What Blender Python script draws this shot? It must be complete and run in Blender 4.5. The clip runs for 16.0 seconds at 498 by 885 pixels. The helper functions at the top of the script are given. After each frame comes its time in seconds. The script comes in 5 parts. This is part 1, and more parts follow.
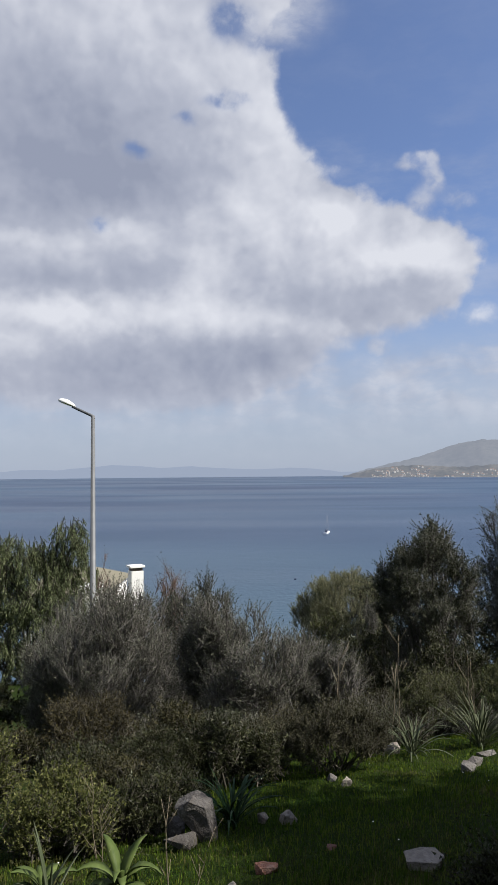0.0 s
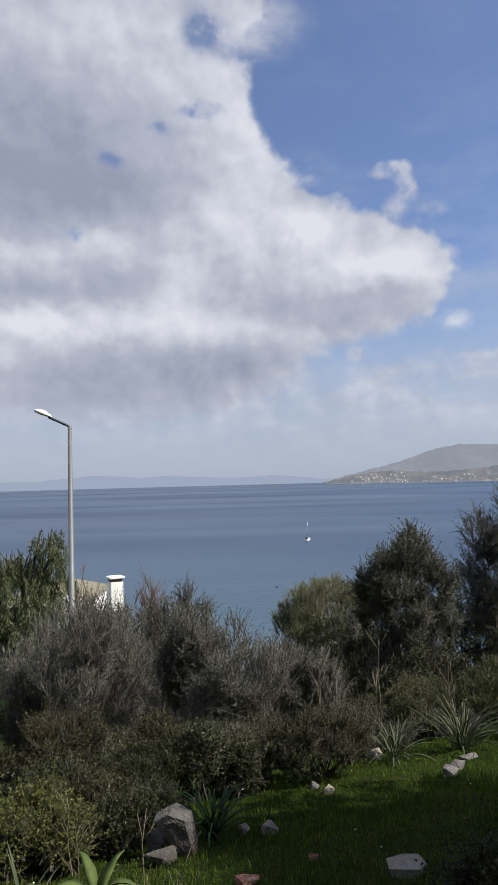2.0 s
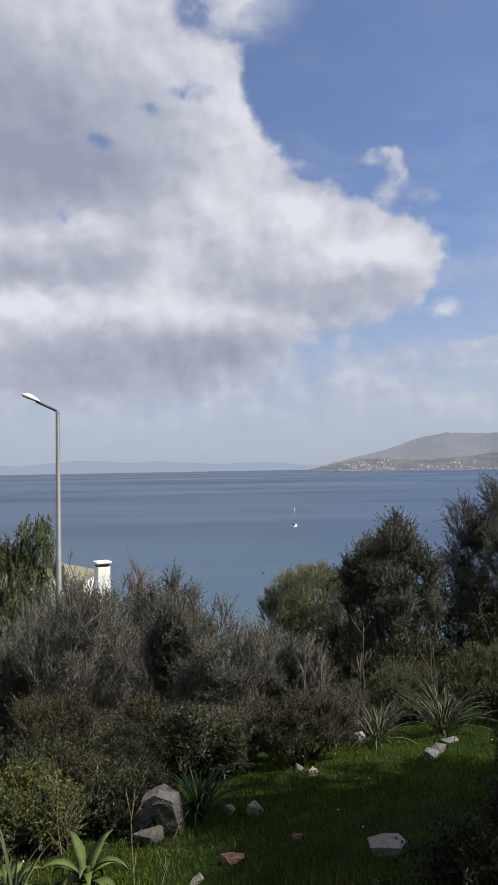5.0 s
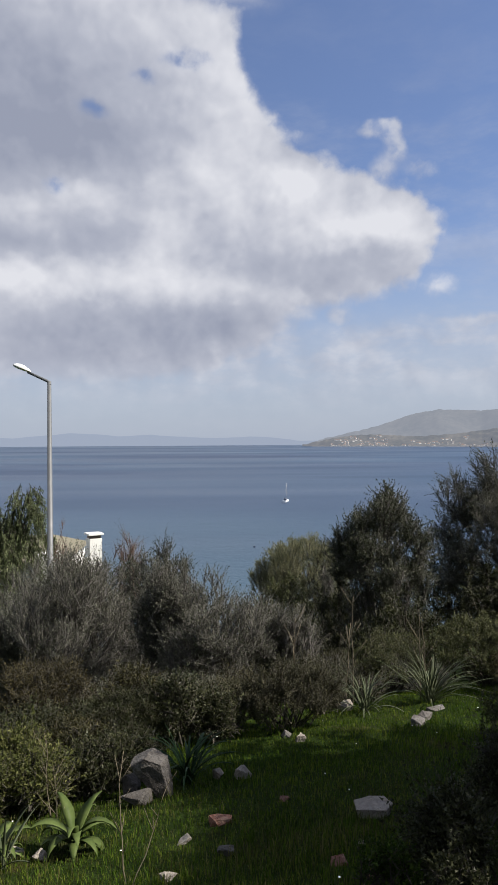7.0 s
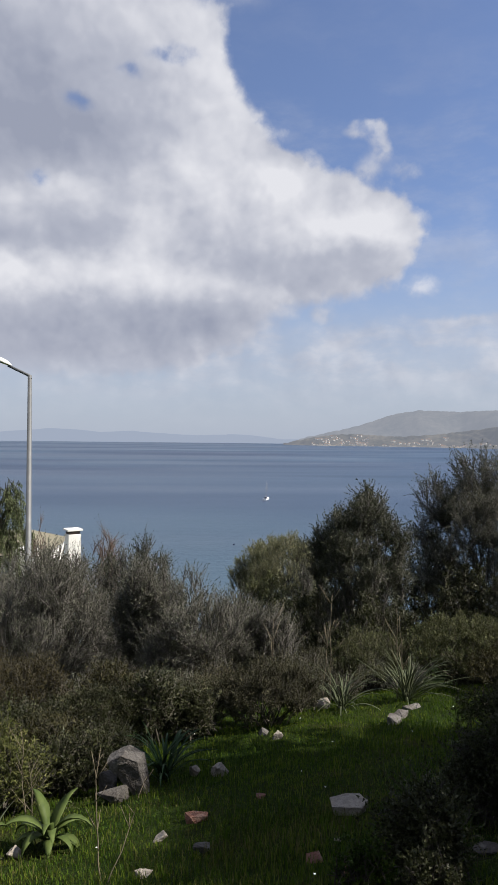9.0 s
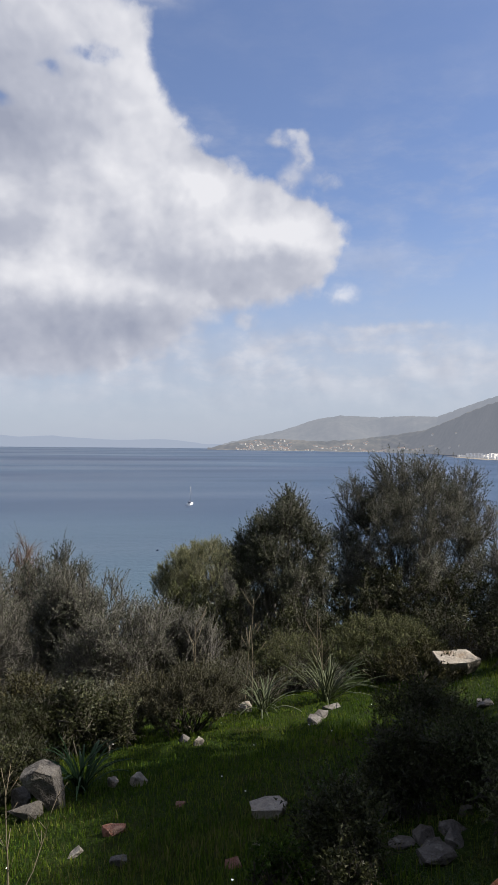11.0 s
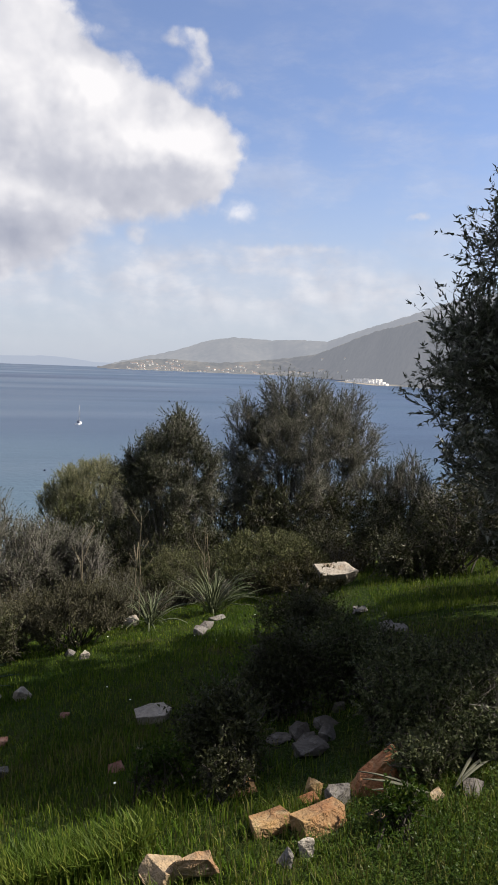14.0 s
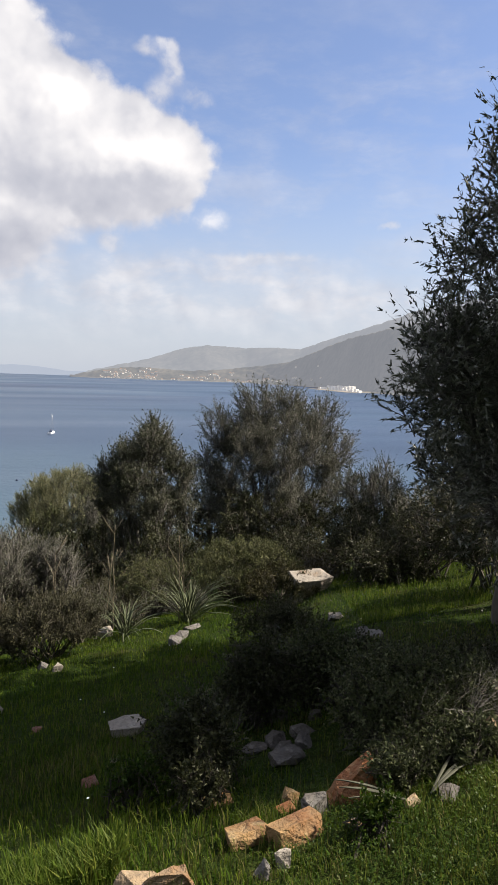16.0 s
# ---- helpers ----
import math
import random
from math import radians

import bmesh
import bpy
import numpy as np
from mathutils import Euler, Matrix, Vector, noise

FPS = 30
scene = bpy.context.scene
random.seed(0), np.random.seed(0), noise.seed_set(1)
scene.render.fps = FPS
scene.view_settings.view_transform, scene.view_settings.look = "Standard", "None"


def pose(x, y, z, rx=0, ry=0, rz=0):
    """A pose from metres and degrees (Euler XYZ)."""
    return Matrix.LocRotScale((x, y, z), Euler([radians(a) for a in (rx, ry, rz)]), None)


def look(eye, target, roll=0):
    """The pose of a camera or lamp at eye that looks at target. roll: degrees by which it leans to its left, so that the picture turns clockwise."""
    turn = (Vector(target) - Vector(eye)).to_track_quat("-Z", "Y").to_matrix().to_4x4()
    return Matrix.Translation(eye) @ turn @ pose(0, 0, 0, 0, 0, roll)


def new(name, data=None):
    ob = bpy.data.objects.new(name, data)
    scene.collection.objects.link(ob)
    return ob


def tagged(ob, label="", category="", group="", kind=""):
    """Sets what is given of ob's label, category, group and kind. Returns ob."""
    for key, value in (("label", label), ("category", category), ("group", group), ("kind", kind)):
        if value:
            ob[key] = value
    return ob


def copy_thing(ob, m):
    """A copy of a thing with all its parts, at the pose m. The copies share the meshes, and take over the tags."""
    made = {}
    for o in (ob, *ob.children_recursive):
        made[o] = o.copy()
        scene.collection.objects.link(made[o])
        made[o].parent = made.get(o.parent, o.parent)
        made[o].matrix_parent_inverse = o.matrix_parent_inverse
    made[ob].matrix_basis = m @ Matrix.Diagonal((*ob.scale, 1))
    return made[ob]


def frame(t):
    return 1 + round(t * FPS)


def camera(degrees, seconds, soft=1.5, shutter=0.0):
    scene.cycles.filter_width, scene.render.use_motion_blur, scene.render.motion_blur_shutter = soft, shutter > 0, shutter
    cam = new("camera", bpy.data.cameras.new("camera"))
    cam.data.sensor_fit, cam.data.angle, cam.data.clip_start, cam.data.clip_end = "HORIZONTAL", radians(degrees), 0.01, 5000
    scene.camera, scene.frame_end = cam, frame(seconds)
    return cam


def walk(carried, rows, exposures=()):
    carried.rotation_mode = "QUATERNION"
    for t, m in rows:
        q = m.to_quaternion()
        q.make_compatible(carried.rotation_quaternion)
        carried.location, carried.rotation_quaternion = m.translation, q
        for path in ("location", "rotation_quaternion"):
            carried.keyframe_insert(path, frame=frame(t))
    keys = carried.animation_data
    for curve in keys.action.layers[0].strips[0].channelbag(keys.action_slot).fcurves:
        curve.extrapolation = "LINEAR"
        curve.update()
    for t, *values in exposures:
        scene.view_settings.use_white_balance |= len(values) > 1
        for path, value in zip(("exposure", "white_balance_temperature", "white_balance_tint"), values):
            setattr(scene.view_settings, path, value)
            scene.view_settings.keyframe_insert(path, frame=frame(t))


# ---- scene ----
cam = camera(40.0, 16.0)
PATH = [
    (0, (0.129, 0.596, 1.326), (0.088, 2.594, 1.408), -0.5),
    (0.5, (0.137, 0.593, 1.325), (0.062, 2.59, 1.412), -1.0),
    (1, (0.138, 0.593, 1.323), (0.103, 2.59, 1.421), -1.1),
    (1.5, (0.153, 0.611, 1.315), (0.172, 2.609, 1.417), -1.1),
    (2, (0.153, 0.636, 1.309), (0.173, 2.633, 1.414), -1.5),
    (2.5, (0.158, 0.565, 1.328), (0.175, 2.562, 1.438), -1.4),
    (3, (0.156, 0.571, 1.33), (0.171, 2.568, 1.439), -1.6),
    (3.5, (0.145, 0.575, 1.328), (0.147, 2.572, 1.44), -1.5),
    (4, (0.152, 0.583, 1.325), (0.15, 2.579, 1.451), -1.8),
    (4.5, (0.152, 0.593, 1.321), (0.178, 2.59, 1.422), -1.6),
    (4.7, (0.144, 0.59, 1.323), (0.193, 2.588, 1.409), -1.1),
    (6.8, (0.16, 0.604, 1.294), (0.224, 2.603, 1.283), -0.5),
    (7, (0.15, 0.62, 1.283), (0.225, 2.619, 1.273), -0.3),
    (7.5, (0.15, 0.62, 1.278), (0.241, 2.618, 1.265), -0.3),
    (8, (0.151, 0.629, 1.277), (0.25, 2.627, 1.262), -0.1),
    (8.2, (0.148, 0.619, 1.287), (0.248, 2.617, 1.264), -0.0),
    (10.3, (0.144, 0.619, 1.277), (0.41, 2.601, 1.295), 0.8),
    (10.5, (0.164, 0.638, 1.277), (0.464, 2.615, 1.299), 0.4),
    (11, (0.17, 0.636, 1.275), (0.52, 2.606, 1.275), 0.6),
    (11.5, (0.177, 0.649, 1.258), (0.576, 2.608, 1.192), 0.8),
    (12, (0.185, 0.671, 1.245), (0.649, 2.611, 1.099), 1.0),
    (12.5, (0.187, 0.679, 1.241), (0.736, 2.594, 1.053), 1.5),
    (13, (0.191, 0.691, 1.236), (0.769, 2.594, 1.021), 2.2),
    (13.5, (0.195, 0.691, 1.24), (0.818, 2.577, 1.01), 2.5),
    (14, (0.197, 0.691, 1.243), (0.853, 2.567, 1.021), 2.2),
    (14.5, (0.199, 0.695, 1.243), (0.882, 2.562, 1.019), 2.6),
    (15, (0.197, 0.697, 1.243), (0.884, 2.563, 1.027), 2.2),
    (15.5, (0.199, 0.693, 1.246), (0.894, 2.556, 1.03), 2.3),
    (16, (0.206, 0.7, 1.24), (0.932, 2.553, 1.043), 1.9),
]
walk(cam, [(t, look(eye, target, roll)) for t, eye, target, roll in PATH],
     [(0.0, 0.72, 6280, 10), (8.0, 0.76, 6450, 10), (12.0, 0.92, 6600, 10), (14.0, 1.08, 6800, 10), (16.0, 1.16, 6950, 10)])

SEA = -40.0
SUN_AZ, SUN_EL = radians(102), radians(47)
TO_SUN = Vector((math.cos(SUN_EL) * math.sin(SUN_AZ), math.cos(SUN_EL) * math.cos(SUN_AZ), math.sin(SUN_EL)))


# ---------------------------------------------------------------- node helpers
class Net:
    def __init__(self, tree):
        self.tree = tree

    def node(self, kind, **props):
        n = self.tree.nodes.new(kind)
        for k, v in props.items():
            setattr(n, k, v)
        return n

    def put(self, sock, value):
        if isinstance(value, bpy.types.NodeSocket):
            self.tree.links.new(value, sock)
        elif isinstance(value, (tuple, list)) and sock.type == "RGBA" and len(value) == 3:
            sock.default_value = (*value, 1)
        else:
            sock.default_value = value

    def math(self, op, a, b=0.0, c=None, clamp=False):
        n = self.node("ShaderNodeMath", operation=op, use_clamp=clamp)
        self.put(n.inputs[0], a)
        self.put(n.inputs[1], b)
        if c is not None:
            self.put(n.inputs[2], c)
        return n.outputs[0]

    def vec(self, op, a, b):
        n = self.node("ShaderNodeVectorMath", operation=op)
        self.put(n.inputs[0], a)
        self.put(n.inputs[1], b)
        return n.outputs["Value"] if op == "LENGTH" else n.outputs[0]

    def ramp(self, value, lo, hi, a=0.0, b=1.0, smooth=True):
        n = self.node("ShaderNodeMapRange", interpolation_type="SMOOTHSTEP" if smooth else "LINEAR")
        for k, v in zip((0, 1, 2, 3, 4), (value, lo, hi, a, b)):
            self.put(n.inputs[k], v)
        return n.outputs[0]

    def mix(self, fac, a, b, blend="MIX"):
        n = self.node("ShaderNodeMix", data_type="RGBA", blend_type=blend)
        self.put(n.inputs[0], fac)
        self.put(n.inputs[6], a)
        self.put(n.inputs[7], b)
        return n.outputs[2]

    def noise(self, vector, scale, detail=4.0, rough=0.55, colour=False, distort=0.0):
        n = self.node("ShaderNodeTexNoise")
        if vector is not None:
            self.put(n.inputs["Vector"], vector)
        n.inputs["Scale"].default_value = scale
        n.inputs["Detail"].default_value = detail
        n.inputs["Roughness"].default_value = rough
        n.inputs["Distortion"].default_value = distort
        return n.outputs["Color" if colour else "Fac"]

    def colours(self, value, stops):
        n = self.node("ShaderNodeValToRGB")
        e = n.color_ramp.elements
        while len(e) < len(stops):
            e.new(0.5)
        for k, (at, c) in zip(e, stops):
            k.position, k.color = at, (*c, 1)
        self.put(n.inputs[0], value)
        return n.outputs[0]


# ---------------------------------------------------------------- sky
def heaped(net, p, rows):
    """The sum of soft round hills (azimuth, elevation, half sizes in degrees, and a height if not 1)."""
    total = None
    for az, el, ra, re, *height in rows:
        d = net.vec("MULTIPLY", net.vec("SUBTRACT", p, (az, el, 0)), (1 / ra, 1 / re, 0))
        d2 = net.node("ShaderNodeVectorMath", operation="DOT_PRODUCT")
        net.put(d2.inputs[0], d)
        net.put(d2.inputs[1], d)
        hill = net.math("POWER", 2.718, net.math("MULTIPLY", d2.outputs["Value"], -1.0))
        if height:
            hill = net.math("MULTIPLY", hill, height[0])
        total = hill if total is None else net.math("ADD", total, hill)
    return total


world = bpy.data.worlds.new("world")
scene.world = world
world.use_nodes = True
net = Net(world.node_tree)
back = world.node_tree.nodes["Background"]
sky = net.node("ShaderNodeTexSky", sky_type="NISHITA", sun_disc=False)
sky.sun_elevation, sky.sun_rotation = SUN_EL, SUN_AZ
sky.air_density, sky.dust_density, sky.ozone_density, sky.altitude = 1.0, 0.6, 1.6, 50
ways = net.node("ShaderNodeTexCoord").outputs["Generated"]
xyz = net.node("ShaderNodeSeparateXYZ")
net.put(xyz.inputs[0], ways)
az = net.math("MULTIPLY", net.math("ARCTAN2", xyz.outputs[0], xyz.outputs[1]), 57.2958)
el = net.math("MULTIPLY", net.math("ARCSINE", xyz.outputs[2]), 57.2958)
flat = net.node("ShaderNodeCombineXYZ")
net.put(flat.inputs[0], az)
net.put(flat.inputs[1], el)


def stirred_by(scale, amount, detail=3):
    return net.vec("MULTIPLY", net.vec("SUBTRACT", net.noise(ways, scale, detail, 0.55, True), (0.5, 0.5, 0.5)), (amount, amount, 0))


drift = net.vec("ADD", flat.outputs[0], net.vec("ADD", stirred_by(8.0, 3.2), stirred_by(30.0, 1.5, 5)))
near_to = net.vec("ADD", flat.outputs[0], net.vec("ADD", stirred_by(14.0, 1.2), stirred_by(45.0, 1.1, 5)))
# heaps of cloud, loose puffs, thin veils and the blue gaps in the heap
MASS = [
    (-18.8, 30.0, 18.4, 11.7), (-8.2, 32.7, 8.5, 7.0), (-3.7, 25.3, 5.0, 6.0), (-16.1, 16.0, 20.7, 10.3), (0.3, 16.4, 10.4, 6.6), (8.4, 16.6, 7.9, 4.8),
    (13.2, 15.8, 5.6, 3.5), (6.5, 20.3, 1.7, 1.3), (1.8, 22.4, 2.9, 2.1), (-17.4, 8.0, 17.1, 3.8), (-5.4, 9.1, 8.9, 4.2), (-1.4, 36.2, 4.4, 2.0),
    (-14.7, 40.7, 18.0, 7.4),
]
PUFF = [
    (17.9, 12.4, 1.7, 1.2), (6.4, 11.6, 1.7, 1.0), (9.9, 10.0, 1.6, 1.3), (0.0, 7.7, 2.1, 1.0), (12.4, 23.9, 1.8, 0.8), (13.8, 24.3, 1.0, 0.6),
    (14.4, 22.6, 0.9, 1.2), (13.1, 20.9, 1.0, 1.4), (12.1, 19.3, 1.4, 0.9), (16.4, 20.7, 1.5, 0.8), (5.4, 23.7, 1.7, 0.7), (33.5, 6.6, 1.7, 1.4),
    (32.2, 12.1, 1.0, 0.4),
]
VEIL = [
    (10.5, 6.5, 9.0, 2.8), (4.5, 6.7, 2.8, 1.9), (13.2, 5.3, 4.0, 1.0), (-12.4, 3.1, 20.2, 2.8), (8.2, 2.9, 14.5, 2.3), (2.0, 34.2, 4.3, 2.0),
    (26.0, 5.5, 10.8, 3.1), (22.2, 9.0, 5.9, 0.7), (19.0, 7.7, 5.1, 0.6), (11.2, 5.8, 8.2, 1.3), (33.5, 0.8, 5.2, 2.7),
]
HOLE = [
    (-2.1, 33.7, 2.1, 1.2), (-2.8, 34.6, 1.5, 1.0), (-3.5, 28.9, 1.6, 0.6), (-1.9, 28.8, 1.0, 0.5), (-6.5, 27.6, 1.0, 0.5), (-10.4, 25.4, 1.1, 0.6),
    (0.5, 32.5, 1.6, 0.6), (-13.7, 19.6, 1.0, 0.5),
]
TONE = [
    (7.0, 20.1, 2.3, 1.3, 0.5), (9.3, 17.0, 3.7, 1.5, 0.45), (14.3, 16.8, 3.6, 1.5, 0.5), (4.7, 19.8, 4.3, 2.1, 0.3), (-1.5, 20.8, 5.3, 2.6, 0.25), (-5.6, 16.0, 2.2, 2.0, 0.45),
    (-1.6, 12.8, 5.7, 1.6, 0.35), (-12.4, 12.5, 5.9, 1.6, 0.5), (-11.7, 19.3, 2.3, 1.2, 0.4), (-16.1, 18.2, 1.8, 1.0, 0.2), (-20.0, 18.3, 2.6, 0.9, 0.35), (-18.7, 12.8, 3.9, 1.1, 0.4),
    (-20.0, 10.1, 3.0, 1.3, 0.25), (0.0, 29.2, 3.4, 4.1, 0.3), (1.9, 24.9, 2.9, 3.2, 0.3), (-10.1, 33.6, 5.2, 3.1, 0.25), (-17.5, 32.9, 5.4, 2.0, 0.1), (17.9, 12.6, 1.7, 1.1, 0.45),
    (-5.3, 30.7, 3.8, 2.2, 0.15), (-18.7, 24.8, 9.6, 5.0, -0.45), (-11.0, 23.9, 7.0, 2.8, -0.28), (-14.7, 22.0, 7.2, 2.0, -0.2), (-9.2, 15.9, 2.8, 1.8, -0.28), (-16.9, 15.3, 5.3, 1.0, -0.25),
    (-6.4, 8.7, 9.3, 2.2, -0.36), (-14.7, 8.1, 7.2, 2.3, -0.2), (-1.2, 9.6, 4.3, 1.9, -0.25), (8.3, 13.3, 6.9, 1.2, -0.25), (10.7, 14.7, 3.7, 0.9, -0.12), (-16.9, 4.4, 8.7, 1.8, -0.1),
    (1.7, 14.6, 4.3, 1.4, -0.1), (-15.6, 28.5, 5.9, 2.2, -0.2),
]


def billows(p, scale):
    """Heaped rounded puffs, 0 in the creases."""
    v = net.node("ShaderNodeTexVoronoi", feature="SMOOTH_F1", normalize=False)
    net.put(v.inputs["Vector"], p)
    for k, x in (("Scale", scale), ("Detail", 2.0), ("Roughness", 0.5), ("Lacunarity", 2.3), ("Smoothness", 0.6)):
        v.inputs[k].default_value = x
    return v.outputs["Distance"]


curl = net.vec("ADD", ways, net.vec("MULTIPLY", net.vec("SUBTRACT", net.noise(ways, 14.0, 4, 0.55, True), (0.5, 0.5, 0.5)), (0.022, 0.022, 0.022)))
heap = billows(curl, 15.0)
frayed = net.math("SUBTRACT", net.noise(curl, 22.0, 9, 0.56), 0.5)
edge = net.math("ADD", net.math("MULTIPLY", net.math("SUBTRACT", 0.55, heap), 0.22), net.math("MULTIPLY", frayed, 0.75))
mass = heaped(net, drift, MASS)
# crisp heads above, soft trailing base below
firm = net.ramp(el, 9.0, 15.0, 0.60, 0.36)
body = net.ramp(net.math("DIVIDE", net.math("SUBTRACT", net.math("ADD", mass, edge), 0.58), firm), 0.0, 1.0)
torn = net.noise(curl, 30.0, 5, 0.55)
gap = net.math("MULTIPLY", net.ramp(heaped(net, near_to, HOLE), 0.04, 1.20), net.ramp(torn, 0.30, 0.60, 0.20, 0.85))
body = net.math("MULTIPLY", body, net.math("SUBTRACT", 1.0, gap))
puff = net.math("MULTIPLY", net.ramp(net.math("ADD", heaped(net, near_to, PUFF), net.math("MULTIPLY", edge, 0.8)), 0.20, 1.05), net.ramp(torn, 0.30, 0.62, 0.22, 0.80))
streak = net.noise(net.vec("MULTIPLY", curl, (1.0, 1.0, 2.4)), 11.0, 8, 0.6)
veil = net.math("MULTIPLY", net.ramp(heaped(net, near_to, VEIL), 0.05, 0.9), net.ramp(streak, 0.32, 0.68, 0.25, 0.80))
thin = net.math("MULTIPLY", net.ramp(net.noise(net.vec("MULTIPLY", curl, (1.0, 1.0, 3.0)), 6.0, 8, 0.62), 0.40, 0.75, 0.0, 0.34), net.ramp(el, 20.0, 30.0, 1.0, 0.2))
veil = net.math("MAXIMUM", veil, thin)
# beyond the view the same broken cloud goes on all round
near_view = net.vec("LENGTH", net.vec("MULTIPLY", net.vec("SUBTRACT", flat.outputs[0], (10, 10, 0)), (1 / 44, 1 / 40, 0)), (0, 0, 0))
rest = net.math("MULTIPLY", net.ramp(net.noise(ways, 3.2, 7, 0.6), 0.38, 0.55), net.ramp(near_view, 0.9, 1.2))
cover = net.math("MAXIMUM", net.math("MAXIMUM", body, puff), net.math("MAXIMUM", veil, rest), clamp=True)
# the side of each billow that faces the sun is the brighter one
lit = net.math("SUBTRACT", billows(net.vec("ADD", curl, (0.014, -0.004, 0.014)), 15.0), heap)
tone = net.math("ADD", net.math("MULTIPLY", heaped(net, near_to, TONE), 0.90), net.math("ADD", net.math("MULTIPLY", lit, 0.34), net.math("MULTIPLY", frayed, 0.30)))
tone = net.math("ADD", net.math("ADD", tone, 0.52), net.math("MULTIPLY", net.math("MAXIMUM", puff, veil), 0.18))
cloud = net.colours(tone, ((0.0, (0.29, 0.315, 0.40)), (0.45, (0.42, 0.44, 0.515)), (1.0, (0.70, 0.705, 0.745))))
clear = net.mix(1.0, net.mix(1.0, sky.outputs[0], (0.1, 0.1, 0.1), "MULTIPLY"), (0.97, 1.00, 1.20), "MULTIPLY")
haze = net.ramp(el, -1.0, 20.0, 0.90, 0.08)
clear = net.mix(haze, clear, (0.385, 0.435, 0.53))
low = net.ramp(el, 1.0, 7.0, 0.12, 1.0)
shown = net.mix(net.math("MULTIPLY", cover, low), clear, cloud)
net.put(back.inputs[0], net.mix(1.0, shown, (6.5, 6.5, 6.5), "MULTIPLY"))
back.inputs[1].default_value = 0.1

sun = new("sun", bpy.data.lights.new("sun", "SUN"))
sun.data.energy, sun.data.angle, sun.data.color = 4.8, radians(0.5), (1.0, 0.93, 0.82)
sun.matrix_world = look(TO_SUN * 30, (0, 0, 0))


# ---------------------------------------------------------------- materials
def material(name):
    m = bpy.data.materials.new(name)
    m.use_nodes = True
    n = Net(m.node_tree)
    return m, n, m.node_tree.nodes["Principled BSDF"]


def object_coords(n):
    return n.node("ShaderNodeTexCoord").outputs["Object"]


def world_coords(n):
    return n.node("ShaderNodeNewGeometry").outputs["Position"]


def bump(n, bsdf, height, strength, distance):
    b = n.node("ShaderNodeBump")
    b.inputs["Strength"].default_value, b.inputs["Distance"].default_value = strength, distance
    n.put(b.inputs["Height"], height)
    n.tree.links.new(b.outputs[0], bsdf.inputs["Normal"])


def leaf_material(name, dark, mid, pale, rough=0.5, through_it=0.25, gloss=0.12, patches=2.6):
    """Foliage: each leaf its own tone, patches over the plant, some light let through."""
    m, n, b = material(name)
    each = n.node("ShaderNodeNewGeometry").outputs["Random Per Island"]
    patch = n.noise(world_coords(n), patches, 3)
    tone = n.math("ADD", n.math("MULTIPLY", each, 0.7), n.math("MULTIPLY", n.math("SUBTRACT", patch, 0.38), 1.0))
    colour = n.colours(tone, ((0.0, dark), (0.5, mid), (1.0, pale)))
    n.put(b.inputs["Base Color"], colour)
    b.inputs["Roughness"].default_value = rough
    b.inputs["Specular IOR Level"].default_value = gloss
    t = n.node("ShaderNodeBsdfTranslucent")
    n.put(t.inputs[0], colour)
    mx = n.node("ShaderNodeMixShader")
    mx.inputs[0].default_value = through_it
    n.tree.links.new(b.outputs[0], mx.inputs[1])
    n.tree.links.new(t.outputs[0], mx.inputs[2])
    n.tree.links.new(mx.outputs[0], m.node_tree.nodes["Material Output"].inputs[0])
    return m


def bark_material(name, dark, pale):
    m, n, b = material(name)
    p = object_coords(n)
    v = n.math("ADD", n.math("MULTIPLY", n.noise(p, 30, 5), 0.6), n.math("MULTIPLY", n.node("ShaderNodeNewGeometry").outputs["Random Per Island"], 0.4))
    n.put(b.inputs["Base Color"], n.colours(v, ((0.2, dark), (0.8, pale))))
    b.inputs["Roughness"].default_value = 0.9
    bump(n, b, n.noise(p, 60, 4), 0.5, 0.01)
    return m


def stone_material(name, base, stain, lichen, stain_amount=0.5):
    m, n, b = material(name)
    p = n.vec("ADD", object_coords(n), n.vec("MULTIPLY", n.node("ShaderNodeObjectInfo").outputs["Location"], (3.1, 2.3, 4.7)))
    big, fine = n.noise(p, 5.0, 6, 0.62), n.noise(p, 40.0, 5, 0.6)
    col = n.mix(n.ramp(big, 0.62 - stain_amount * 0.4, 0.75 - stain_amount * 0.2), base, stain)
    col = n.mix(n.ramp(n.noise(p, 16.0, 6, 0.65), 0.55, 0.68, 0.0, 0.7), col, lichen)
    col = n.mix(n.ramp(fine, 0.3, 0.7, 0.35, 0.0), col, (0.05, 0.045, 0.04))
    n.put(b.inputs["Base Color"], col)
    b.inputs["Roughness"].default_value = 0.88
    crack = n.node("ShaderNodeTexVoronoi", feature="DISTANCE_TO_EDGE")
    n.put(crack.inputs["Vector"], n.vec("ADD", p, n.vec("MULTIPLY", n.noise(p, 14.0, 3, 0.5, True), (0.12, 0.12, 0.12))))
    crack.inputs["Scale"].default_value = 9
    h = n.math("ADD", n.math("MULTIPLY", fine, 0.5), n.math("ADD", big, n.ramp(crack.outputs[0], 0.0, 0.05, 0.0, 0.07)))
    bump(n, b, h, 0.9, 0.03)
    return m


